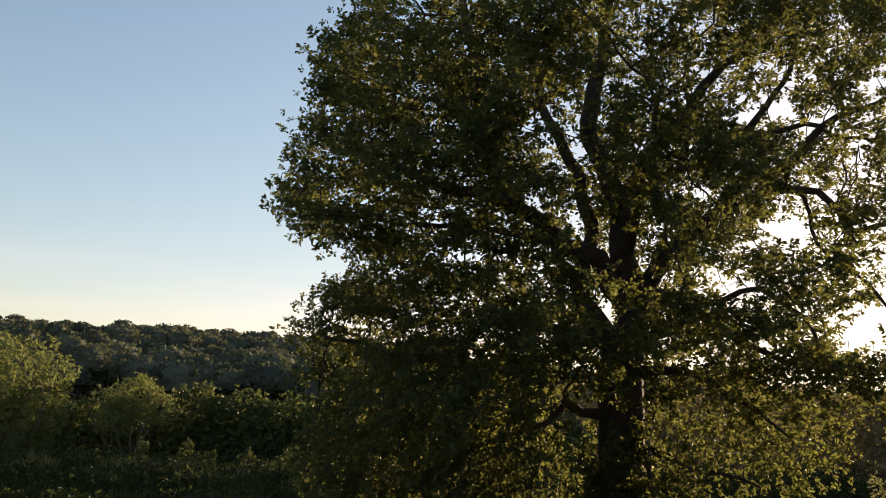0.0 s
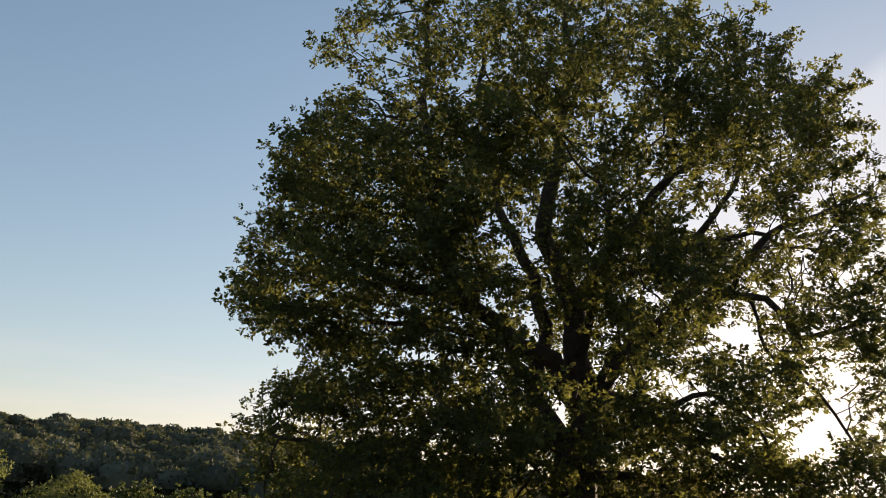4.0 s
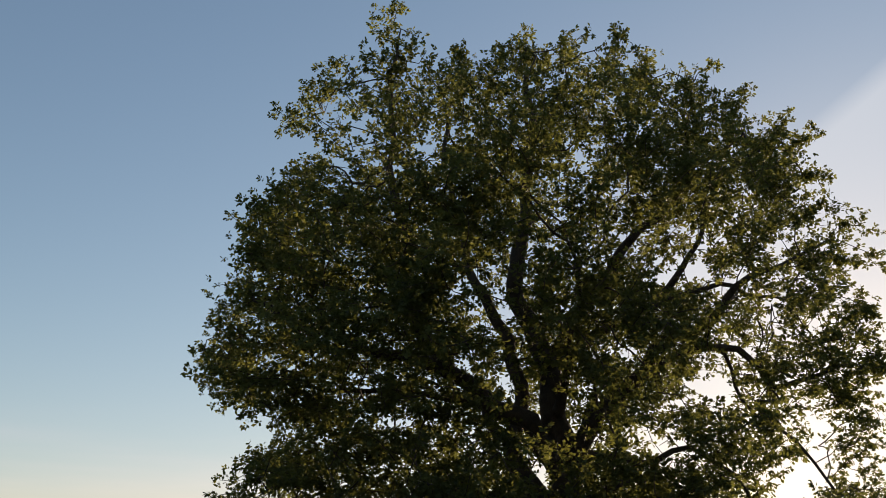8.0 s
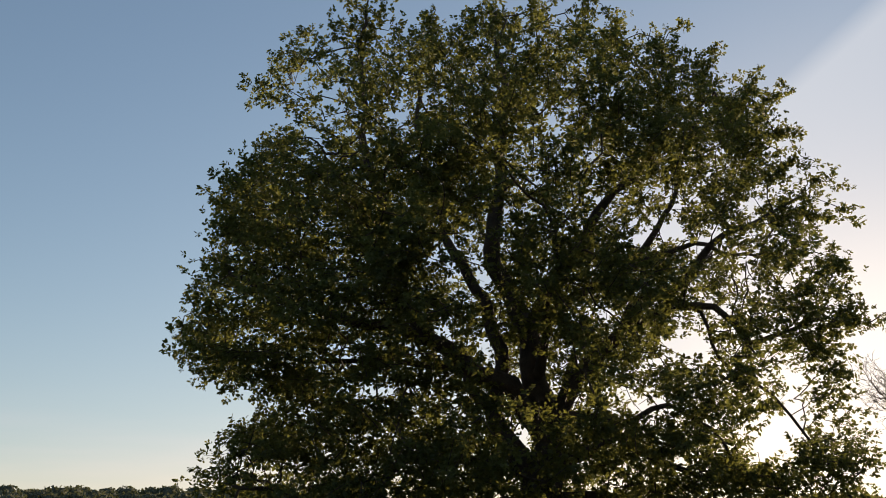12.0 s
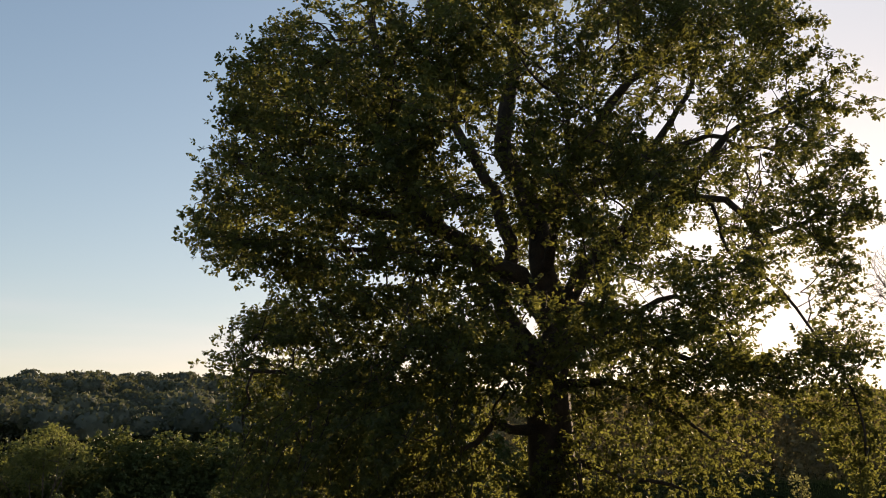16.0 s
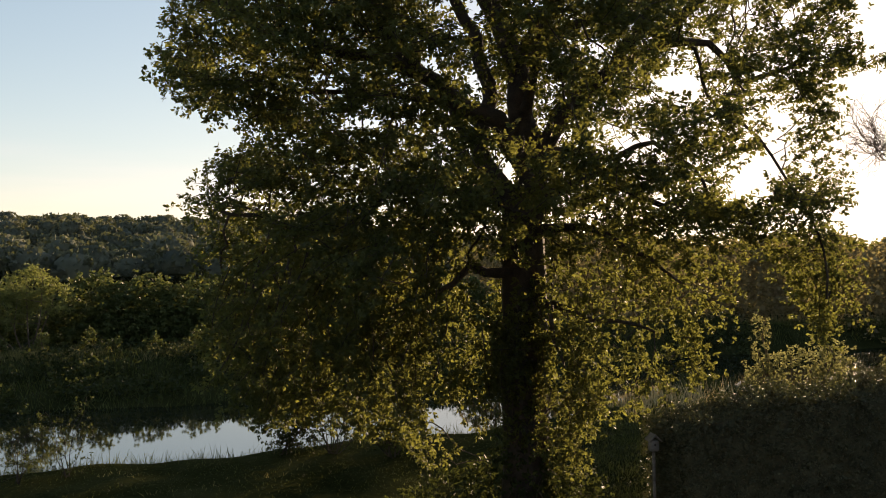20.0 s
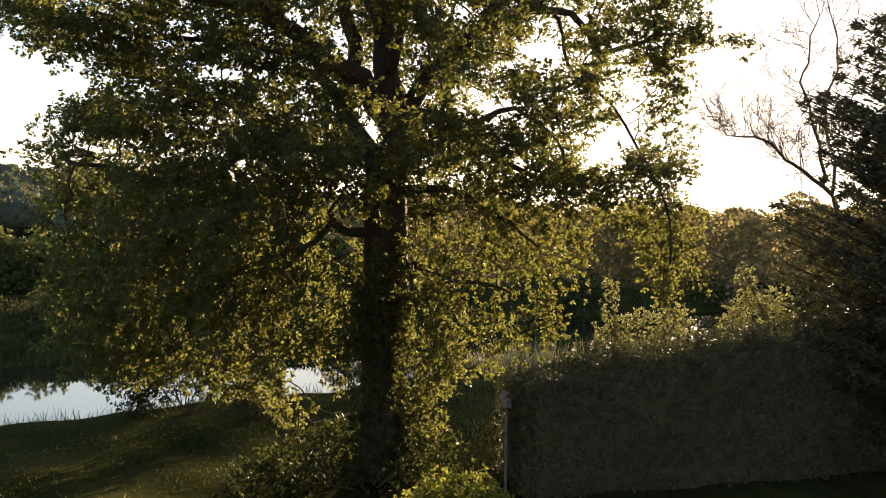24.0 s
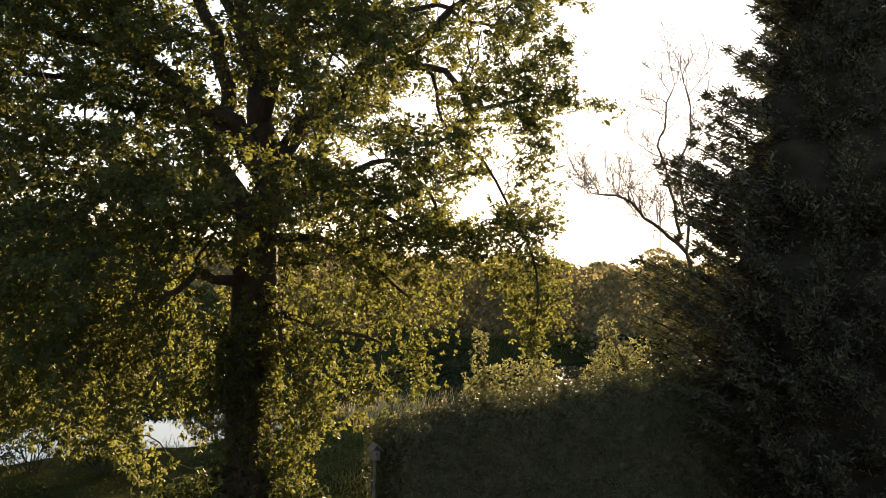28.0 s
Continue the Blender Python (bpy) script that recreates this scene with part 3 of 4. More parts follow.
for k, (_, _, rows) in enumerate(BOUGHS):
    first = len(sk.p)
    sk.limb_along([at_depth(*q) for q in np.array(rows)], k)
    spans.append((first, len(sk.p)))
N_BOUGH = len(BOUGHS)
goals = crown_goals(2550)
curtain = np.stack([rng.uniform(3.1, 5.4, 44), rng.uniform(18.1, 19.1, 44), rng.uniform(1.5, 4.6, 44)], 1)
# dense boughs low on the pond's side, which keep the sun off those before them
mantle = np.stack([rng.uniform(-2.6, 1.9, 135), 19.8 + rng.uniform(-1, 1, 135) * 3.6, rng.uniform(4.1, 7.2, 135)], 1)
shelf = np.stack([rng.uniform(-2.6, 3.2, 95), 19.0 + rng.uniform(-1, 1, 95) * 3.2, rng.uniform(7.0, 10.2, 95)], 1)
midst = np.stack([rng.uniform(3.6, 7.4, 80), 20.6 + rng.uniform(-1, 1, 80) * 2.6, rng.uniform(9.6, 14.0, 80)], 1)
tier = np.stack([rng.uniform(1.4, 9.6, 75), 19.3 + rng.uniform(-1, 1, 75) * 1.5, rng.uniform(6.1, 8.2, 75)], 1)
goals = np.vstack([goals, curtain, mantle, shelf, midst, tier])
shoots = []
for (ax, az), (bx, bz) in SPRAYS:
    long = math.hypot(bx - ax, bz - az)
    y = 19.0 + rng.normal() * 0.8
    for j in range(3 if long > 1.3 else 2):
        ex, ez = bx + rng.normal() * 0.25 * (j > 0), bz - abs(rng.normal()) * 0.35 * (j > 0)
        s = np.arange(0.1, 1.001, 0.16 / long)
        shoots.append(at_depth(ax + (ex - ax) * s + rng.normal(size=len(s)) * 0.08, az + (ez - az) * s + 0.10 * long * np.sin(s * 3.14) * (j - 1), y + rng.normal(size=len(s)) * 0.15))
goals = np.vstack([goals, *shoots])
on_shoot = np.arange(len(goals)) >= len(goals) - sum(len(q) for q in shoots)
# the boughs stand clear: little grows right in front of them
main = np.array([sk.p[i] for k in (0, 1, 2, 3) for i in range(spans[k][0] + (9 if k == 0 else 0), spans[k][0] + int((spans[k][1] - spans[k][0]) * (1.0 if k == 0 else 0.7)))])
mx, mz = seen_at_trunk(main)
gx_, gz_ = seen_at_trunk(goals)
near_limb = np.hypot(gx_[:, None] - mx[None], gz_[:, None] - mz[None])
hides = ((near_limb < 0.34) & (mz[None] > 5.2) & (goals[:, 1][:, None] < main[:, 1][None] - 0.2)).any(1)
stay = ~hides | (rng.uniform(0, 1, len(goals)) < 0.35)
goals, on_shoot = goals[stay], on_shoot[stay]
sk.grow(goals)
sk.finish(0.008, 0.47, 1.72)
limb_of = np.array(sk.limb)
sk.radius = np.clip(sk.radius, 0.010, 0.085)
for (r0, r1, _), (first, last) in zip(BOUGHS, spans):
    sk.radius[first:last] = r0 + (r1 - r0) * np.linspace(0, 1, last - first) ** 0.8
part("trunk", tubes("trunk", sk.runs(0), M_BARK, 12), oak, "dark furrowed oak trunk")
for k in range(1, N_BOUGH):
    part("limb", tubes("limb", sk.runs(k), M_BARK, 8), oak)
tips = np.array(sk.tips)
tip_at = sk.p[tips]
tip_way = unit(tip_at - sk.p[np.array(sk.parent)[tips]])
# every goal carries a leafy spray: outwards in the crown, hanging below it
CROWN_HEART = np.array([4.0, 19.5, 8.0])
hang = np.interp(seen_at_trunk(goals)[1], [5.6, 7.0], [1.0, 0.0])[:, None]
outward = unit(goals - CROWN_HEART)
spray_way = (outward * (1, 1, 0.6) + rng.normal(size=goals.shape) * 0.45) * (1 - hang) + (outward * (0.35, 0.35, 0) + np.array([0, 0, -0.9]) + rng.normal(size=goals.shape) * 0.25) * hang
spray_way = unit(spray_way)
spray_long = np.where(on_shoot, 0.12, rng.uniform(0.7, 1.5, len(goals)) + hang[:, 0] * rng.uniform(0.0, 0.5, len(goals)))
goal_limb = np.array([limb_of[tips][np.argmin(((tip_at - g) ** 2).sum(1))] for g in goals])
ends, end_way, end_limb, run_of = [tip_at], [tip_way], [limb_of[tips]], [np.full(len(tips), -1)]
for j, (g, w, long, k) in enumerate(zip(goals, spray_way, spray_long, goal_limb)):
    s = np.arange(0.0, 1.0001, 0.19 / max(long, 0.19))[:, None]
    bow = rng.normal(size=3) * 0.12 * long
    run = g + w * long * (s - 0.4) + bow * np.sin(s * 3.14)
    ends.append(run)
    end_way.append(np.repeat(w[None], len(run), 0))
    end_limb.append(np.full(len(run), k))
    run_of.append(np.full(len(run), j))
ends, end_way, end_limb, run_of = np.vstack(ends), np.vstack(end_way), np.concatenate(end_limb), np.concatenate(run_of)
ex, ez = seen_at_trunk(ends)
hit, far = inside_and_edge(ex, ez)
keep = (hit | (far < 0.22) | (np.arange(len(ends)) < len(tips)) | (ez > 17.5) | (ex > 9.8)) & clear_of_openings(ex, ez) & (ends[:, 2] > 0.5) & ~((run_of >= 0) & on_shoot[run_of] & (rng.uniform(size=len(ends)) < 0.5))
ends, end_way, end_limb, run_of = ends[keep], end_way[keep], end_limb[keep], run_of[keep]
cuts = np.flatnonzero(np.diff(run_of)) + 1
twig_runs = [(run, np.linspace(0.013, 0.005, len(run))) for run in np.split(ends, cuts)[1:] if len(run) > 2 and np.linalg.norm(np.diff(run, axis=0), axis=1).max() < 0.3]
OAK_LEAF = np.array([(0, 0, 0), (0.25, 0.62, 0.05), (0, 1, -0.05), (-0.25, 0.62, 0.05)])
SUB = 3
snug = np.where((run_of >= 0) & on_shoot[run_of], 0.6, 1.0)
for k in range(N_BOUGH):
    m = end_limb == k
    if not m.any():
        continue
    c, w = np.repeat(ends[m], SUB, 0), np.repeat(end_way[m], SUB, 0)
    off = np.clip(rng.normal(size=c.shape), -1.5, 1.5) * np.array([0.17, 0.18, 0.13]) * np.repeat(snug[m], SUB)[:, None]
    c = c + off
    front = c[:, 1] < 21.5
    aim = unit(off) + w * 0.8 + rng.normal(size=w.shape) * 0.3
    sets = [rosettes(c[sel], aim[sel], per, size, 0.85, 0.2) for sel, per, size in ((front, 8, 0.115), (~front, 6, 0.14))]
    la, lw, ls = (np.concatenate(q) for q in zip(*sets))
    # high in the crown the leaves lie flat, lower down they hang
    flat = np.interp(la[:, 2], [4.5, 8.5], [0.0, 1.0])[:, None]
    lw = lw * np.concatenate([np.ones((len(lw), 2)), 1 - 0.35 * flat], 1)
    face = rng.normal(size=lw.shape) * (1.0 - 0.4 * flat) + np.array([0, 0, 0.5]) * flat
    part("foliage", leaves("foliage", la, lw, ls, M_OAK, OAK_LEAF, face), oak)
tagged(part("twig_growth", tubes("twig_growth", twig_runs, M_BARK, 3), oak), kind="stuff")


# ---- other trees and shrubs ----
def shrub(name, at, lobes, n, size, mat, label, category, stems=5, shape=LEAF, stem_r=0.04, group="", shell=0.35, bark=M_BARK_PALE, per=6, up=0.3):
    """Stems that rise from one foot into lobes (dx, dy, z, rx, ry, rz) filled with leaf clusters."""
    at = np.array([at[0], at[1], float(height(at[0], at[1]))])
    ob = thing(name, at, label, category, group)
    lobes = np.array(lobes, float)
    vol = lobes[:, 3] * lobes[:, 4] + lobes[:, 3] * lobes[:, 5]
    which = rng.choice(len(lobes), n, p=vol / vol.sum())
    d = unit(rng.normal(size=(n, 3)))
    lump = np.array([noise.noise(tuple(q * 1.9 + k * 3.7)) for q, k in zip(d, which)])
    r = rng.uniform(shell, 1.0, (n, 1)) ** 0.5 * (1 + 0.32 * lump[:, None])
    c = at + lobes[which, :3] + d * lobes[which, 3:] * r
    c = c[c[:, 2] > height(c[:, 0], c[:, 1]) + 0.05]
    w = unit(unit(c - at - lobes[:, :3].mean(0)) + rng.normal(size=c.shape) * 0.6 + np.array([0, 0, up]))
    la, lw, ls = rosettes(c, w, per, size, 0.8, 0.1)
    runs = []
    for s in range(stems):
        lobe = lobes[s % len(lobes)]
        goal = at + lobe[:3] + rng.uniform(-0.7, 0.7, 3) * lobe[3:]
        foot = at + np.array([*rng.uniform(-0.15, 0.15, 2), -0.1])
        mid = (foot + goal) / 2 + rng.normal(size=3) * 0.12 * np.linalg.norm(goal - foot) * np.array([1, 1, 0.3])
        run = curve_pts([foot, mid, goal], 0.4)
        runs.append((run, np.linspace(stem_r, stem_r * 0.25, len(run))))
        for _ in range(4):
            a = run[rng.integers(len(run) // 3, len(run))]
            b = a + rng.normal(size=3) * lobe[3:] * 0.4 + np.array([0, 0, 0.3 * lobe[5]])
            runs.append((np.array([a, (a + b) / 2 + rng.normal(size=3) * 0.05, b]), np.array([0.4, 0.3, 0.12]) * stem_r))
    for run in runs[::5]:
        part("stem", tubes("stem", [run], bark, 6), ob)
    tagged(part("branch_growth", tubes("branch_growth", [q for k, q in enumerate(runs) if k % 5] or runs[:1], bark, 4), ob), kind="stuff")
    part("foliage", leaves("foliage", la, lw, ls, mat, shape), ob)
    return ob


shrub("willow_tree", (-28.5, 55.5), [(0, 0, 5.6, 4.2, 4.0, 3.2), (-2.5, 1, 4.6, 3.2, 3, 3.2), (2.4, -0.5, 4.0, 2.0, 2.2, 2.6), (0.5, 0, 2.6, 3.4, 3.2, 2.4)], 3400, 0.30, M_WILLOW,
      "rounded pale green willow on the far bank", "tree", 7, NARROW, 0.14)
shrub("ash_sapling", (-21.8, 60.3), [(0, 0, 5.1, 1.7, 1.7, 1.6), (1.5, 0, 4.4, 1.4, 1.4, 1.4), (-1.2, 0, 3.6, 1.6, 1.6, 1.5), (0.25, 0, 6.1, 0.5, 0.5, 0.6)], 1100, 0.22, M_WILLOW,
      "pale green young tree in the thicket beyond the pond", "tree", 6, NARROW, 0.07)
for k, (x, y, h, r) in enumerate([(-23.0, 79, 6.2, 3.1), (-18.6, 80, 5.7, 3.0), (-14.4, 81.5, 5.5, 3.1), (-9.6, 83, 5.2, 3.4), (-3.6, 84, 5.0, 3.8), (3.6, 85, 5.0, 4.0), (10.8, 86, 5.0, 3.8), (-31.0, 79, 5.4, 3.6), (-39, 79, 5.8, 3.8)]):
    x, y, r, h = x * 0.84, y * 0.84, r * 0.84, 6 - (6 - h) * 0.84
    shrub("thicket_bush", (x, y), [(0, 0, h * 0.62, r, r * 0.8, h * 0.42), (r * 0.7, 0, h * 0.45, r * 0.8, r * 0.8, h * 0.4), (-r * 0.7, 0.4, h * 0.4, r * 0.8, r * 0.8, h * 0.38), (0.2, 0, h * 0.2, r * 1.3, r, h * 0.25)], 1900, 0.31, M_BUSH,
          "dense green bush in the thicket on the far bank", "bush", 5, DIAMOND, 0.06, "thicket on the far bank")
# this one coloured dark for the full shade under the oak
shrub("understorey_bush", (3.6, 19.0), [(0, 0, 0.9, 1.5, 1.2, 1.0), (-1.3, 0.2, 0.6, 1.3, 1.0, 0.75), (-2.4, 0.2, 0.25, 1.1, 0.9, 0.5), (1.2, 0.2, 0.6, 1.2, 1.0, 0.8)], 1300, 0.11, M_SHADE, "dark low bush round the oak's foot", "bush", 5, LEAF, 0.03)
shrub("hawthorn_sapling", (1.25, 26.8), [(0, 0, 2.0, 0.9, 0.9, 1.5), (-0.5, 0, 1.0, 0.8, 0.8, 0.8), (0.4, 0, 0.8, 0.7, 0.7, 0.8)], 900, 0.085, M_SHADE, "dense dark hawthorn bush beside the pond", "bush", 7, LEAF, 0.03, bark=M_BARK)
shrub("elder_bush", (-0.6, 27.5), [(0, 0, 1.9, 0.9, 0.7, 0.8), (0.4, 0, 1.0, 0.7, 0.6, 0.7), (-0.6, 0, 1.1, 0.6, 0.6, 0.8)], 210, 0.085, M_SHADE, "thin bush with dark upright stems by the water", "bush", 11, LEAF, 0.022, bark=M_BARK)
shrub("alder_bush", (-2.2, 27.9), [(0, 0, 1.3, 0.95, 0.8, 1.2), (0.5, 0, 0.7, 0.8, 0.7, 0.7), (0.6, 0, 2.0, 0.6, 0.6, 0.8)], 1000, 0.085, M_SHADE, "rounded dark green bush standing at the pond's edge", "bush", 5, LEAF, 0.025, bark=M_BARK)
shrub("golden_shrub", (3.85, 12.9), [(0, 0, 1.3, 0.95, 0.85, 1.0), (0.6, 0.1, 1.1, 0.65, 0.6, 0.85), (-0.6, 0, 1.05, 0.65, 0.6, 0.8)], 2100, 0.08, M_GOLDEN, "yellow-green leafy garden shrub catching the sun", "shrub", 6, LEAF, 0.025)
shrub("blossom_bush", (12.9, 22.6), [(-0.1, 0, 2.8, 1.3, 1.1, 1.05), (-1.45, 0, 3.9, 0.28, 0.35, 0.85), (-1.4, 0, 2.8, 0.55, 0.7, 0.6), (0.7, 0, 3.0, 0.6, 0.9, 0.8), (0.0, 0, 1.4, 1.4, 1.2, 1.1)], 1600, 0.085, M_BLOSSOM,
      "pale flowering bush behind the clipped hedge", "bush", 14, LEAF, 0.05, "flowering bushes")
shrub("blossom_bush", (16.75, 22.8), [(0.0, 0, 3.2, 1.1, 1.0, 1.15), (-0.55, 0, 4.5, 0.32, 0.4, 0.6), (-0.9, 0, 3.0, 0.45, 0.8, 0.8), (1.35, 0, 2.8, 0.85, 0.9, 0.65), (0.6, 0, 3.6, 0.6, 0.7, 0.7), (0.5, 0, 1.3, 1.5, 1.3, 1.0)], 1900, 0.085, M_BLOSSOM,
      "pale flowering bush with a tall leader behind the clipped hedge", "bush", 14, LEAF, 0.05, "flowering bushes")
for k, (x, y, h) in enumerate([(-9.4, 25.2, 2.3), (-8.3, 25.9, 2.5), (-10.8, 24.6, 2.2), (-12.2, 24.2, 2.0), (-13.6, 23.8, 1.7)]):
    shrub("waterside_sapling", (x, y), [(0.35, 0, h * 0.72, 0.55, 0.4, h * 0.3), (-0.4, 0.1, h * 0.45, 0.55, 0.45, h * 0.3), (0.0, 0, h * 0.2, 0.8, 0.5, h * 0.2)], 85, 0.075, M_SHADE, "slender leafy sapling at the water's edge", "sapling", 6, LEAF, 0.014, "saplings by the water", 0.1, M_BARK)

for x, y, h in ((-27.5, 51.6, 1.9), (-25.6, 51.9, 2.3), (-24.0, 52.3, 1.2), (-20.5, 52.4, 1.0), (-18.2, 52.6, 1.4), (-15.6, 52.8, 1.5), (-14.2, 53.0, 1.0), (-12.0, 53.2, 1.1), (-9.5, 53.3, 1.3)):
    shrub("bank_weed", (x, y), [(0.1, 0, h * 0.65, 0.35, 0.35, h * 0.35), (-0.3, 0, h * 0.35, 0.4, 0.4, h * 0.3)], 70, 0.16, M_BUSH, "tall leafy weed standing on the far bank", "weed", 4, LEAF, 0.02, "weeds on the bank", 0.1)


# ---- clipped hedge ----
hedge = thing("hedge", (14.5, 18.3, 0), "tall dark clipped hedge along the garden", "hedge")
n = 21000
hx = rng.uniform(6.9, 23, n)
htop = np.interp(hx, [6.9, 7.4, 8.7, 11, 13.6, 16, 23], [2.1, 2.65, 2.9, 3.05, 3.4, 3.6, 3.7]) + 0.10 * np.sin(hx * 2.1) + 0.07 * np.sin(hx * 5.3 + 1)
face = rng.uniform(0, 1, n)
hy, hz = np.where(face < 0.55, 17.1 + rng.normal(size=n) * 0.10, rng.uniform(17.1, 19.4, n)), np.where(face < 0.55, rng.uniform(0.0, 1, n) * htop, htop + rng.normal(size=n) * 0.08)
end = face > 0.93
hx, hz, hy = np.where(end, 6.9 + rng.normal(size=n) * 0.08, hx), np.where(end, rng.uniform(0, 2.6, n), hz), np.where(end, rng.uniform(17.1, 19.4, n), hy)
hw = np.where((face < 0.55)[:, None], np.array([0, -1, 0.4]), np.array([0, 0, 1.0])) + rng.normal(size=(n, 3)) * 0.5
ha = np.stack([hx, hy, np.maximum(hz, 0.02)], 1)
# unclipped sprigs along the top
sx_ = rng.uniform(8.4, 23, 420)
sprig = [np.stack([np.full(6, x) + rng.normal(size=6) * 0.03, np.full(6, y) + rng.normal(size=6) * 0.03, np.interp(x, [6.9, 7.4, 8.7, 11, 13.6, 16, 23], [2.1, 2.65, 2.9, 3.05, 3.4, 3.6, 3.7]) + np.linspace(0, h, 6)], 1)
         for x, y, h in zip(sx_, rng.uniform(17.1, 19.3, 420), rng.uniform(0.12, 0.42, 420))]
ha = np.vstack([ha, *sprig])
hw = np.vstack([hw, np.array([0, 0, 1.0]) + rng.normal(size=(2520, 3)) * 0.5])
la, lw, ls = rosettes(ha, hw, 4, 0.068)
part("foliage", leaves("foliage", la, lw, ls, M_HEDGE, DIAMOND), hedge)
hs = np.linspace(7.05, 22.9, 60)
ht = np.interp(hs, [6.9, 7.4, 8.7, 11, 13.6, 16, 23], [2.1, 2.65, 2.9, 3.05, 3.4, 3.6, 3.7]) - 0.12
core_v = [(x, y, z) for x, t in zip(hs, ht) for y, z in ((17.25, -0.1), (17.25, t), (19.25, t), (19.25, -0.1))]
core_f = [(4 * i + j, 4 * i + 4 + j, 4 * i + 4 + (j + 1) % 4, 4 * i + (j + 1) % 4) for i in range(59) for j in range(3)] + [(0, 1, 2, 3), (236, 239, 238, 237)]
part("inner_core", mesh_of("inner_core", core_v, core_f, material("hedge_inner_twigs", (0.05, 0.05, 0.032), (0.10, 0.10, 0.06), 1.0, 3.0, 0.8, 30.0, spec=0.0)), hedge)

# ---- big conifer ----
conifer = thing("conifer_tree", (19.0, 16.6, 0), "huge dark evergreen conifer with feathery boughs", "tree")
part("trunk", tubes("trunk", [(curve_pts([(19, 16.6, -0.1), (19.1, 16.6, 8), (19.0, 16.7, 21)], 1.0), np.linspace(0.42, 0.06, 22)[:len(curve_pts([(19, 16.6, -0.1), (19.1, 16.6, 8), (19.0, 16.7, 21)], 1.0))])], M_BARK, 10), conifer)


def conifer_reach(z):
    return np.interp(z, [0, 3, 4.5, 6.6, 7.3, 8.0, 8.7, 9.5, 10.1, 11.1, 12, 14, 17, 21], [4.7, 5.0, 5.5, 5.45, 4.2, 4.2, 5.0, 5.0, 4.0, 3.9, 3.0, 2.6, 1.9, 0.3])


# core shell, coloured darker than the needles for the shade inside
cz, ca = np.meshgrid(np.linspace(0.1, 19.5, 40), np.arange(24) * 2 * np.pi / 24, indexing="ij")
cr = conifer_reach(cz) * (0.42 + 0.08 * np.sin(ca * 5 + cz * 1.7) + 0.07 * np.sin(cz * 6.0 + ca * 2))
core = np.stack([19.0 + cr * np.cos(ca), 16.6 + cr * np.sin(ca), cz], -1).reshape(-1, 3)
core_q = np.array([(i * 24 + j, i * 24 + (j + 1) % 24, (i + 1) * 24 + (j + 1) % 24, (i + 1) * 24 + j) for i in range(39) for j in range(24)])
part("inner_core", mesh_of("inner_core", core, core_q, material("conifer_core_shade", (0.022, 0.02, 0.015), (0.05, 0.045, 0.035), 1.0, 2.0, 0.9, 20.0, spec=0.0), True), conifer)
boughs, na_, nw_, ns_ = [], [], [], []
for k in range(1000):
    z = rng.uniform(0.6, 20.5) if k % 4 else rng.uniform(0.6, 9.6)
    reach = conifer_reach(z) * rng.uniform(0.70, 1.05)
    a = rng.uniform(0, 2 * np.pi)
    out = np.array([math.cos(a), math.sin(a), 0])
    foot = np.array([19.0, 16.6, z - 0.12 * reach])
    tipp = np.array([19.0, 16.6, z]) + out * reach
    midp = (foot + tipp) / 2 + np.array([0, 0, -0.10 * reach])
    run = curve_pts([foot, midp, tipp + np.array([0, 0, 0.25])], 0.45)
    boughs.append((run, np.linspace(0.05, 0.010, len(run))))
    outer = run[len(run) // 5:]
    m = 230
    s = rng.uniform(0, 1, m) ** 0.7
    q = outer[(s * (len(outer) - 1)).astype(int)] + rng.normal(size=(m, 3)) * np.array([0.28, 0.28, 0.20]) * (1.2 - s[:, None])
    na_.append(q)
    nw_.append(out * 0.8 + np.array([0, 0, 0.15]) + rng.normal(size=(m, 3)) * 0.5)
    ns_.append(rng.uniform(0.09, 0.22, m))
tagged(part("bough_growth", tubes("bough_growth", boughs, M_BARK, 3), conifer), kind="stuff")
nat, nwt, nst = np.concatenate(na_), np.concatenate(nw_), np.concatenate(ns_)
part("foliage", leaves("foliage", nat, nwt, nst, M_CONIFER, DIAMOND * np.array((0.55, 1, 1.0))), conifer)

# ---- bare tree beside the conifer ----
bare = thing("bare_tree", (21.6, 24.0, 0), "leafless tree with bent limbs and fine twigs", "tree")
bs = Skeleton()
bs.limb_along([(21.6, 24, -0.1), (21.2, 24, 3), (20.8, 24, 6.0), (20.4, 24, 7.3)], 0)
bs.limb_along([(20.4, 24, 7.3), (19.3, 24, 8.0), (18.1, 23.9, 8.66), (17.2, 23.8, 9.0), (16.2, 23.8, 9.05)], 1)
bs.limb_along([(20.4, 24, 7.2), (20.6, 24.1, 8.3), (20.15, 24.2, 10.0), (20.7, 24.2, 11.5), (20.4, 24.2, 13.4)], 2)
bs.limb_along([(20.2, 24, 7.5), (19.7, 23.8, 8.7), (19.24, 23.6, 9.73), (18.7, 23.5, 10.8), (18.9, 23.4, 12.0), (19.2, 23.4, 13.0)], 3)
bs.finish(0.03, 0.13, 2.0)
for k in range(4):
    ids = [i for i, q in enumerate(bs.limb) if q == k]
    low_r, end_r = ((0.13, 0.085), (0.075, 0.022), (0.065, 0.02), (0.065, 0.02))[k]
    bs.radius[ids] = np.linspace(low_r, end_r, len(ids))
part("trunk", tubes("trunk", bs.runs(0), M_BARK_PALE, 8), bare)
twigs = []


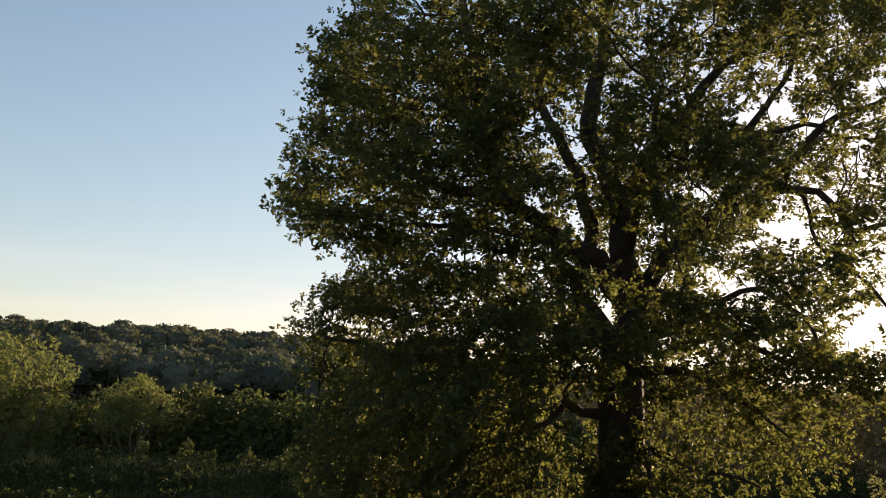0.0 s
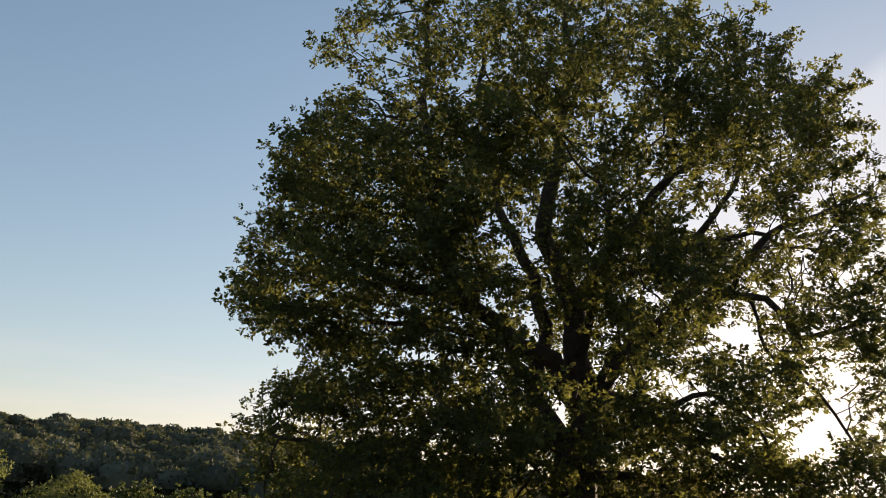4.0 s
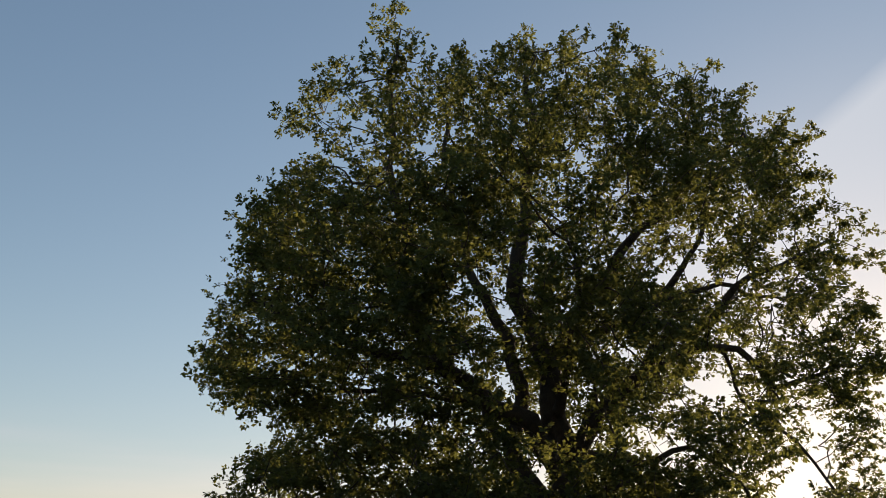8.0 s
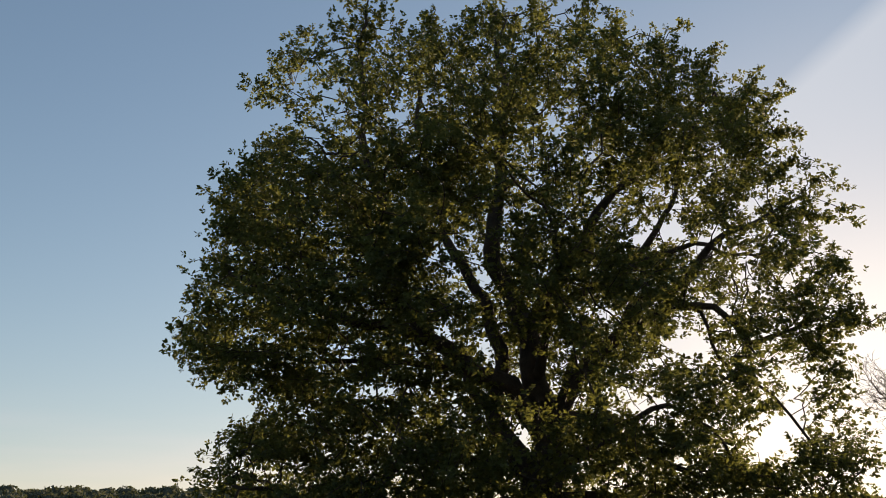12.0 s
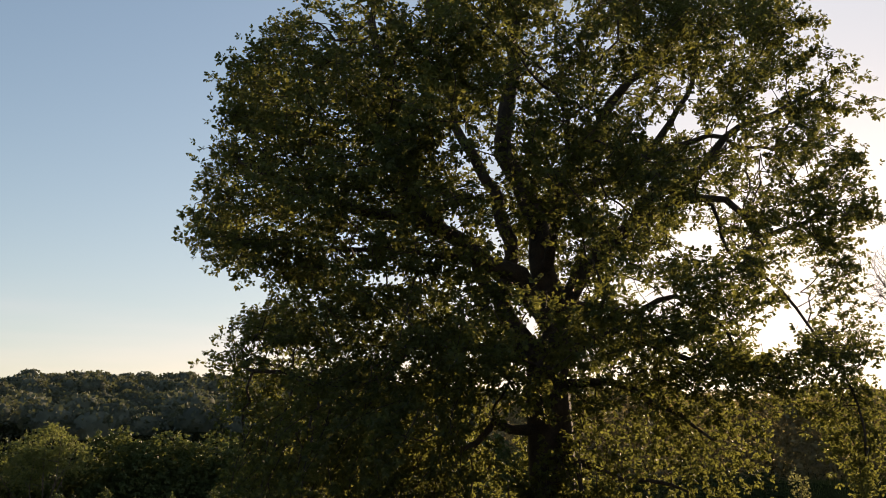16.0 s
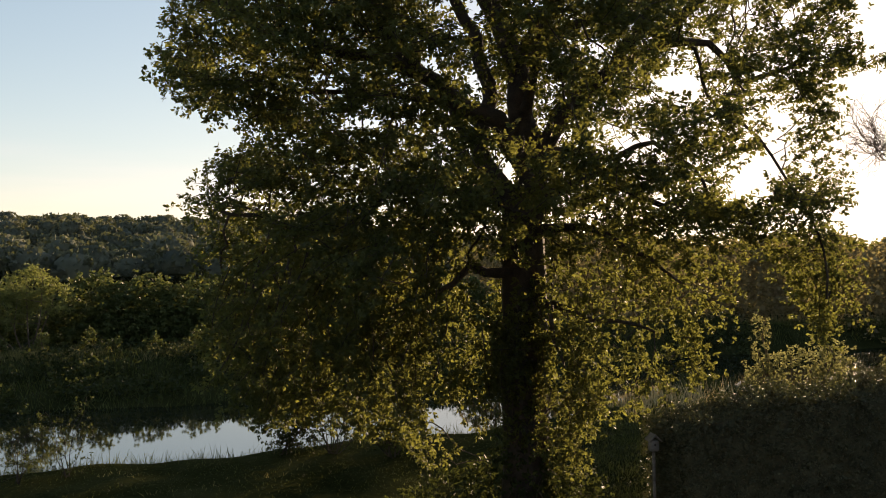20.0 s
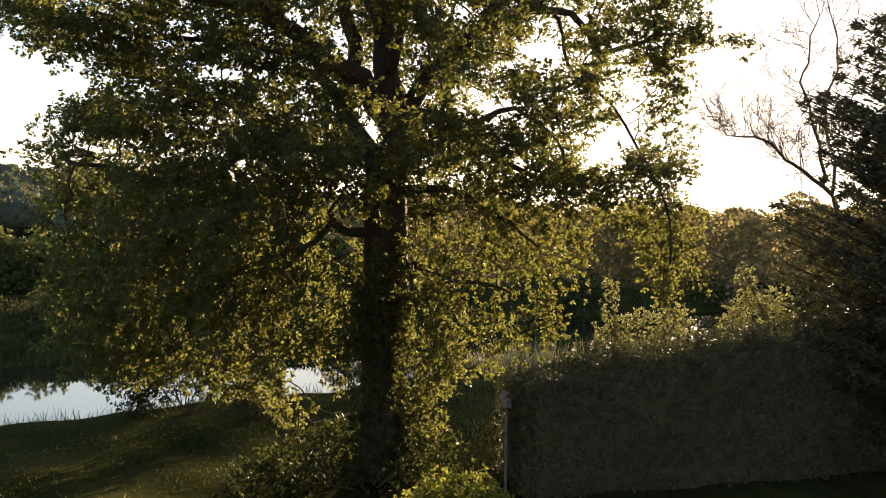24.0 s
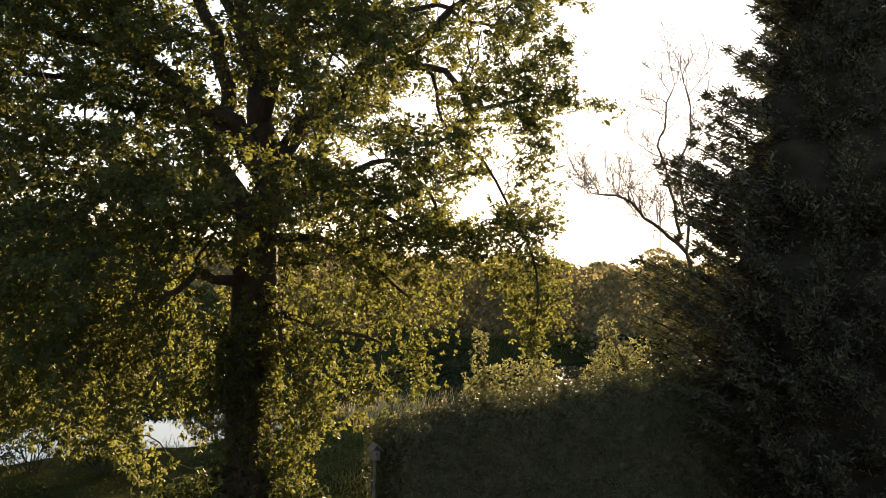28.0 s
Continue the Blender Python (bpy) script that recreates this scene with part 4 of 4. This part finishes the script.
def twig(at, way, length, radius, depth):
    """A bent twig that forks into finer ones."""
    n = 6
    run = [np.array(at)]
    way = unit(np.array(way, float))
    for k in range(n):
        way = unit(way + rng.normal(size=3) * 0.20 + np.array([0, 0, 0.05]))
        run.append(run[-1] + way * length / n)
        if depth and k > 0:
            for _ in range(depth):
                side = unit(way * 0.8 + rng.normal(size=3) * 0.6)
                twig(run[-1], side, length * rng.uniform(0.3, 0.62), radius * 0.6, depth - 1)
    twigs.append((run, np.linspace(radius, max(radius * 0.4, 0.005), n + 1)))


for k in (1, 2, 3):
    part("limb", tubes("limb", bs.runs(k), M_BARK_PALE, 6), bare)
    ids = [i for i, q in enumerate(bs.limb) if q == k]
    for i in ids[2:]:
        for _ in range(3 if k == 1 else 1):
            twig(bs.p[i], np.array([rng.uniform(-0.9, 0.5), rng.uniform(-0.5, 0.5), rng.uniform(0.1, 1.0)]), rng.uniform(0.8, 1.9), 0.018, 2)
    twig(bs.p[ids[-1]], bs.p[ids[-1]] - bs.p[ids[-2]], 1.2, 0.018, 2)
tagged(part("twig_growth", tubes("twig_growth", twigs, M_BARK_PALE, 3), bare), kind="stuff")

# ---- far woods ----
def woods(name, spots, radius, tall, label, per=110, leaf=1.1, fill=5, mat=None, core=0.0):
    """Far woodland as one mass: each crown a lumpy dome set with leaf clumps."""
    at, way, size, domes = [], [], [], []
    lon, lat = np.meshgrid(np.arange(9) * 2 * np.pi / 9, np.radians([-25, 0, 28, 55, 90]), indexing="ij")
    ball = np.stack([np.cos(lat) * np.cos(lon), np.cos(lat) * np.sin(lon), np.sin(lat)], -1).reshape(-1, 3)
    quads = np.array([(i * 5 + j, (i + 1) % 9 * 5 + j, (i + 1) % 9 * 5 + j + 1, i * 5 + j + 1) for i in range(9) for j in range(4)])
    for (x, y), r, t in zip(spots, radius, tall):
        z = float(height(x, y))
        heart, shift = np.array([x, y, z + t - r * 0.8]), np.array([x, y, 0])
        d = unit(rng.normal(size=(per, 3)))
        d[:, 2] = np.abs(d[:, 2]) * 1.0 - 0.25
        lump = np.array([noise.noise(tuple(q * 2.0 + shift)) for q in d])
        c = heart + d * r * (0.92 + 0.2 * lump[:, None]) * np.array([1, 1, 0.8])
        low = np.array([x, y, z]) + rng.uniform(-1, 1, (per // fill, 3)) * np.array([r, r, 0]) + np.stack([np.zeros(per // fill), np.zeros(per // fill), rng.uniform(0, max(t * 0.6, t - r * 0.7), per // fill)], 1)
        if core:
            domes.append(heart + ball * r * np.array([[core + 0.25 * noise.noise(tuple(q * 2.0 + shift))] for q in ball]) * np.array([1, 1, 0.8]))
        at += [c, low]
        way += [d + rng.normal(size=d.shape) * 0.5, rng.normal(size=low.shape)]
        size.append(rng.uniform(0.7, 1.3, per + per // fill) * leaf * r / 5)
    at, way, size = np.concatenate(at), np.concatenate(way), np.concatenate(size)
    n = len(at)
    w = unit(way)
    side = unit(np.cross(w, rng.normal(size=(n, 3))))
    up = np.cross(side, w)
    shape = DIAMOND * np.array((1.6, 1, 1.5))
    v = (at[:, None] + size[:, None, None] * (shape[None, :, :1] * side[:, None] + shape[None, :, 1:2] * w[:, None] + shape[None, :, 2:] * up[:, None])).reshape(-1, 3)
    f = np.arange(4 * n).reshape(-1, 4)
    dome_f = (quads[None] + (np.arange(len(domes)) * len(ball))[:, None, None]).reshape(-1, 4) + len(v)
    ob = part(name, mesh_of(name, np.vstack([v, *domes]), np.vstack([f, dome_f]), mat or M_WOODS))
    return tagged(ob, label, "woods", kind="stuff")


spots, rad, tall = [], [], []
for r in np.arange(192, 430, 11.0):
    for az in np.arange(-47, 12, np.degrees(10.0 / r)):
        a, rr = radians(az + rng.uniform(-0.6, 0.6)), r + rng.uniform(-4, 4)
        if az > -4 and rng.random() < 0.4:
            continue
        spots.append((rr * math.sin(a), rr * math.cos(a)))
        rad.append(rng.uniform(4.4, 7.2))
        tall.append(rng.uniform(10.0, 15.5))
woods("hill_woods", spots, rad, tall, "green deciduous wood covering a low hill", 190, 0.85, core=0.72)
spots, rad, tall = [], [], []
for r in (76, 80, 84, 89, 95, 104, 112):
    for az in np.arange(9.5, 52, np.degrees(3.6 / r)):
        a, rr = radians(az + rng.uniform(-0.9, 0.9)), r + rng.uniform(-2.5, 2.5)
        spots.append((rr * math.sin(a), rr * math.cos(a)))
        rad.append(rng.uniform(1.6, 2.8))
        # extra height, unseen behind the oak, added to shade the lawn
        tall.append(rng.uniform(7.7, 8.7) + np.interp(az, [10.5, 12, 17, 24], [0.0, 1.6, 1.8, 0.0]))
woods("far_tree_belt", spots, rad, tall, "hazy belt of trees beyond the meadow", 290, 0.75, 1, M_BELT)

spots, rad, tall = [], [], []
for r in (118, 127):
    for az in np.arange(9, 54, np.degrees(4.5 / r)):
        a, rr = radians(az + rng.uniform(-0.6, 0.6)), r + rng.uniform(-3, 3)
        spots.append((rr * math.sin(a), rr * math.cos(a)))
        rad.append(rng.uniform(3.0, 4.2))
        tall.append(rng.uniform(7.0, 9.2))
woods("far_undergrowth", spots, rad, tall, "dense dark undergrowth behind the tree belt", 90, 1.7, 1, M_BELT)

# ---- the house wall behind the viewer, never in view ----
bm = bmesh.new()
bmesh.ops.create_cube(bm, size=1, matrix=Matrix.Translation((1.0, -1.75, 4.4)) @ Matrix.Diagonal((22, 0.3, 9.0, 1)))
wall_me = bpy.data.meshes.new("wall_south")
bm.to_mesh(wall_me)
bm.free()
# brick is assumed; its low tone cuts the light thrown onto the oak
wall_me.materials.append(material("dim_wall", (0.20, 0.12, 0.08), (0.34, 0.21, 0.15), 0.9, 0.8, 0.3, 30.0))
tagged(part("wall_south", wall_me), "assumed brick wall of the house, out of view", "wall", kind="structure")

# ---- grass, banks and reeds ----
def scrub(name, at, tall, size, mat, label, per=5):
    c = at + np.stack([np.zeros(len(at)), np.zeros(len(at)), rng.uniform(0, 1, len(at)) * tall], 1)
    la, lw, ls = rosettes(c, np.array([0, 0, 1.0]) + rng.normal(size=c.shape) * 0.5, per, size)
    return tagged(part(name, leaves(name, la, lw, ls, mat, DIAMOND)), label, "scrub", kind="stuff")


def scatter(n, x0, x1, y0, y1, keep=None):
    x, y = rng.uniform(x0, x1, n), rng.uniform(y0, y1, n)
    if keep is not None:
        m = keep(x, y)
        x, y = x[m], y[m]
    return np.stack([x, y, height(x, y) - 0.02], 1)


def patchy(x, y, s=0.5, cut=0.0):
    return np.array([noise.noise((a * s, b * s, 3.1)) for a, b in zip(x, y)]) > cut


p = scatter(60000, -16, 14, 17.5, 40, lambda x, y: y < near_shore(x) - 0.4)
tagged(part("lawn_grass", blades("lawn_grass", p, rng.uniform(0.04, 0.13, len(p)), 0.02, M_GRASS, 1.3)), "rough mown grass sloping to the pond", "grass", kind="stuff")
p = scatter(40000, 5.5, 17, 19.5, 42, lambda x, y: (y < near_shore(x) - 0.3) & (x * 17.0 / y > 4.5))
tagged(part("meadow_grass", blades("meadow_grass", p, rng.uniform(0.08, 0.28, len(p)), 0.022, M_GRASS, 0.9)), "longer sunlit grass between the oak and the reeds", "grass", kind="stuff")
# patchy tussocks, and a slanting streak of pale dry grass for a sunlit strip
p = scatter(15000, -16, 14, 18.5, 40, lambda x, y: (y < near_shore(x) - 0.4) & (patchy(x, y, 0.6, 0.46) | ((np.abs(y - 24.45 - 0.6 * (x + 3.6)) < 0.45) & (x > -5.5) & (x < -1.2) & patchy(x, y, 1.7, -0.15))))
tagged(part("grass_tussocks", blades("grass_tussocks", p, rng.uniform(0.08, 0.22, len(p)), 0.022, M_DRYGRASS, 1.0)), "uneven paler tussocks in the lawn, with a pale streak for sunlit grass", "grass", kind="stuff")
p = scatter(60000, -20, 22, 22, 47, lambda x, y: np.abs(y - near_shore(x) + 0.7) < 0.75)
tagged(part("waterside_grass", blades("waterside_grass", p, rng.uniform(0.18, 0.6, len(p)), 0.02, M_GRASS, 0.45)), "tall grass fringing the near shore", "grass", kind="stuff")
p = scatter(80000, -45, 45, 38, 72, lambda x, y: (y > far_shore(x) + 0.8) & (y < bank_crest(x) + 4))
tagged(part("bank_grass", blades("bank_grass", p, rng.uniform(0.2, 0.6, len(p)), 0.045, M_GRASS, 0.5)), "long rough grass on the far bank", "grass", kind="stuff")
p = scatter(26000, -45, 30, 38, 66, lambda x, y: (y > far_shore(x) + 0.2) & (y < bank_crest(x)) & patchy(x, y, 0.35, -0.05))
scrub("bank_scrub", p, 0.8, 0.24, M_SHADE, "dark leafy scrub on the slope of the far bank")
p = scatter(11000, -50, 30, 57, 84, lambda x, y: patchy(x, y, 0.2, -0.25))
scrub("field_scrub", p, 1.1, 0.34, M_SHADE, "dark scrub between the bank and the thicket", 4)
# paler grass along the crest carries its sunlit edge in the colour
p = scatter(52000, -45, 20, 46, 66, lambda x, y: (np.abs(y - bank_crest(x) + 0.6) < 1.9 + 0.5 * np.sin(x)) & patchy(x, y, 0.5, -0.12))
tagged(part("lit_crest_grass", blades("lit_crest_grass", p, rng.uniform(0.25, 0.75, len(p)), 0.04, M_DRYGRASS, 0.5)), "pale grass along the far bank's crest, coloured for its sunlit edge", "grass", kind="stuff")
p = scatter(70000, 15, 52, 40, 50, lambda x, y: (np.abs(y - near_shore(x) + 0.5) < 1.1) & patchy(x, y, 0.7, -0.5) & ((x < 21) | (x > 31)))
tagged(part("shore_sedge", blades("shore_sedge", p, rng.uniform(0.7, 1.7, len(p)), 0.04, M_GRASS, 0.25)), "tall dark sedge along the shore behind the hedge", "sedge", kind="stuff")
p = scatter(9000, 11, 30, 31, 44, lambda x, y: (np.abs(y - np.interp(x, [11, 20, 30], [34, 35.5, 42])) < 2.0) & patchy(x, y, 0.9, -0.1) & (x < 18.5))
tagged(part("reed_bed", blades("reed_bed", p, rng.uniform(0.5, 1.25, len(p)), 0.035, M_REED, 0.3)), "pale sunlit reeds at the water's edge", "reeds", kind="stuff")

# ---- birdhouse on its post ----
birdhouse = thing("birdhouse", (6.6, 18.0, 0), "small weathered wooden birdhouse on a slim post", "birdhouse")


def box(name, cx, cy, cz, sx, sy, sz, mat, parent, rot=0.0, label=""):
    bm = bmesh.new()
    bmesh.ops.create_cube(bm, size=1, matrix=Matrix.Translation((cx, cy, cz)) @ Matrix.Rotation(rot, 4, "Y") @ Matrix.Diagonal((sx, sy, sz, 1)))
    bmesh.ops.bevel(bm, geom=bm.edges[:], offset=min(sx, sy, sz) * 0.12, segments=1, affect="EDGES")
    me = bpy.data.meshes.new(name)
    bm.to_mesh(me)
    bm.free()
    me.materials.append(mat)
    return part(name, me, parent, label)


box("post", 6.6, 18, 0.9, 0.055, 0.055, 2.0, M_POST, birdhouse)
box("house_wall", 6.6, 18, 2.02, 0.20, 0.20, 0.24, M_POST, birdhouse)
box("roof_board", 6.53, 18, 2.20, 0.21, 0.32, 0.025, M_POST, birdhouse, -0.75)
box("roof_board", 6.67, 18, 2.20, 0.21, 0.32, 0.025, M_POST, birdhouse, 0.75)

part("perch", tubes("perch", [([(6.6, 17.91, 1.97), (6.6, 17.82, 1.97)], (0.008, 0.007))], M_POST, 8), birdhouse)
# dark disc on the wall stands for the shade in the hole
part("entrance_hole", tubes("entrance_hole", [([(6.6, 17.901, 2.05), (6.6, 17.893, 2.05)], (0.024, 0.0005))], M_BARK, 14), birdhouse, "dark round entrance hole")

# ---- lattice pylon ----
pylon = thing("electricity_pylon", (199, 250, 3), "distant steel lattice electricity pylon", "pylon")
PX, PY, PZ = 199.0, 250.0, float(height(199.0, 250.0))


def pw(z):
    return np.interp(z, [0, 22, 40], [4.0, 1.6, 0.5])


for sx, sy in ((-1, -1), (1, -1), (1, 1), (-1, 1)):
    part("leg", tubes("leg", [([(PX + sx * pw(z), PY + sy * pw(z), PZ + z) for z in (0, 22, 40)], (0.16, 0.13, 0.1))], M_STEEL, 4), pylon)
braces = []
for a, b in zip(np.linspace(0, 36, 9), np.linspace(4.5, 40, 9)):
    for s in (-1, 1):
        for e in (-1, 1):
            braces.append(([(PX - s * pw(a), PY + e * pw(a), PZ + a), (PX + s * pw(b), PY + e * pw(b), PZ + b)], (0.08, 0.08)))
part("bracing", tubes("bracing", braces, M_STEEL, 4), pylon)
for z, w in ((24, 6.5), (30, 8.0), (36, 5.5)):
    part("cross_arm", tubes("cross_arm", [([(PX - w, PY, PZ + z), (PX, PY, PZ + z + 1.2), (PX + w, PY, PZ + z)], (0.1, 0.16, 0.1)), ([(PX - w, PY, PZ + z), (PX + w, PY, PZ + z)], (0.1, 0.1))], M_STEEL, 4), pylon)
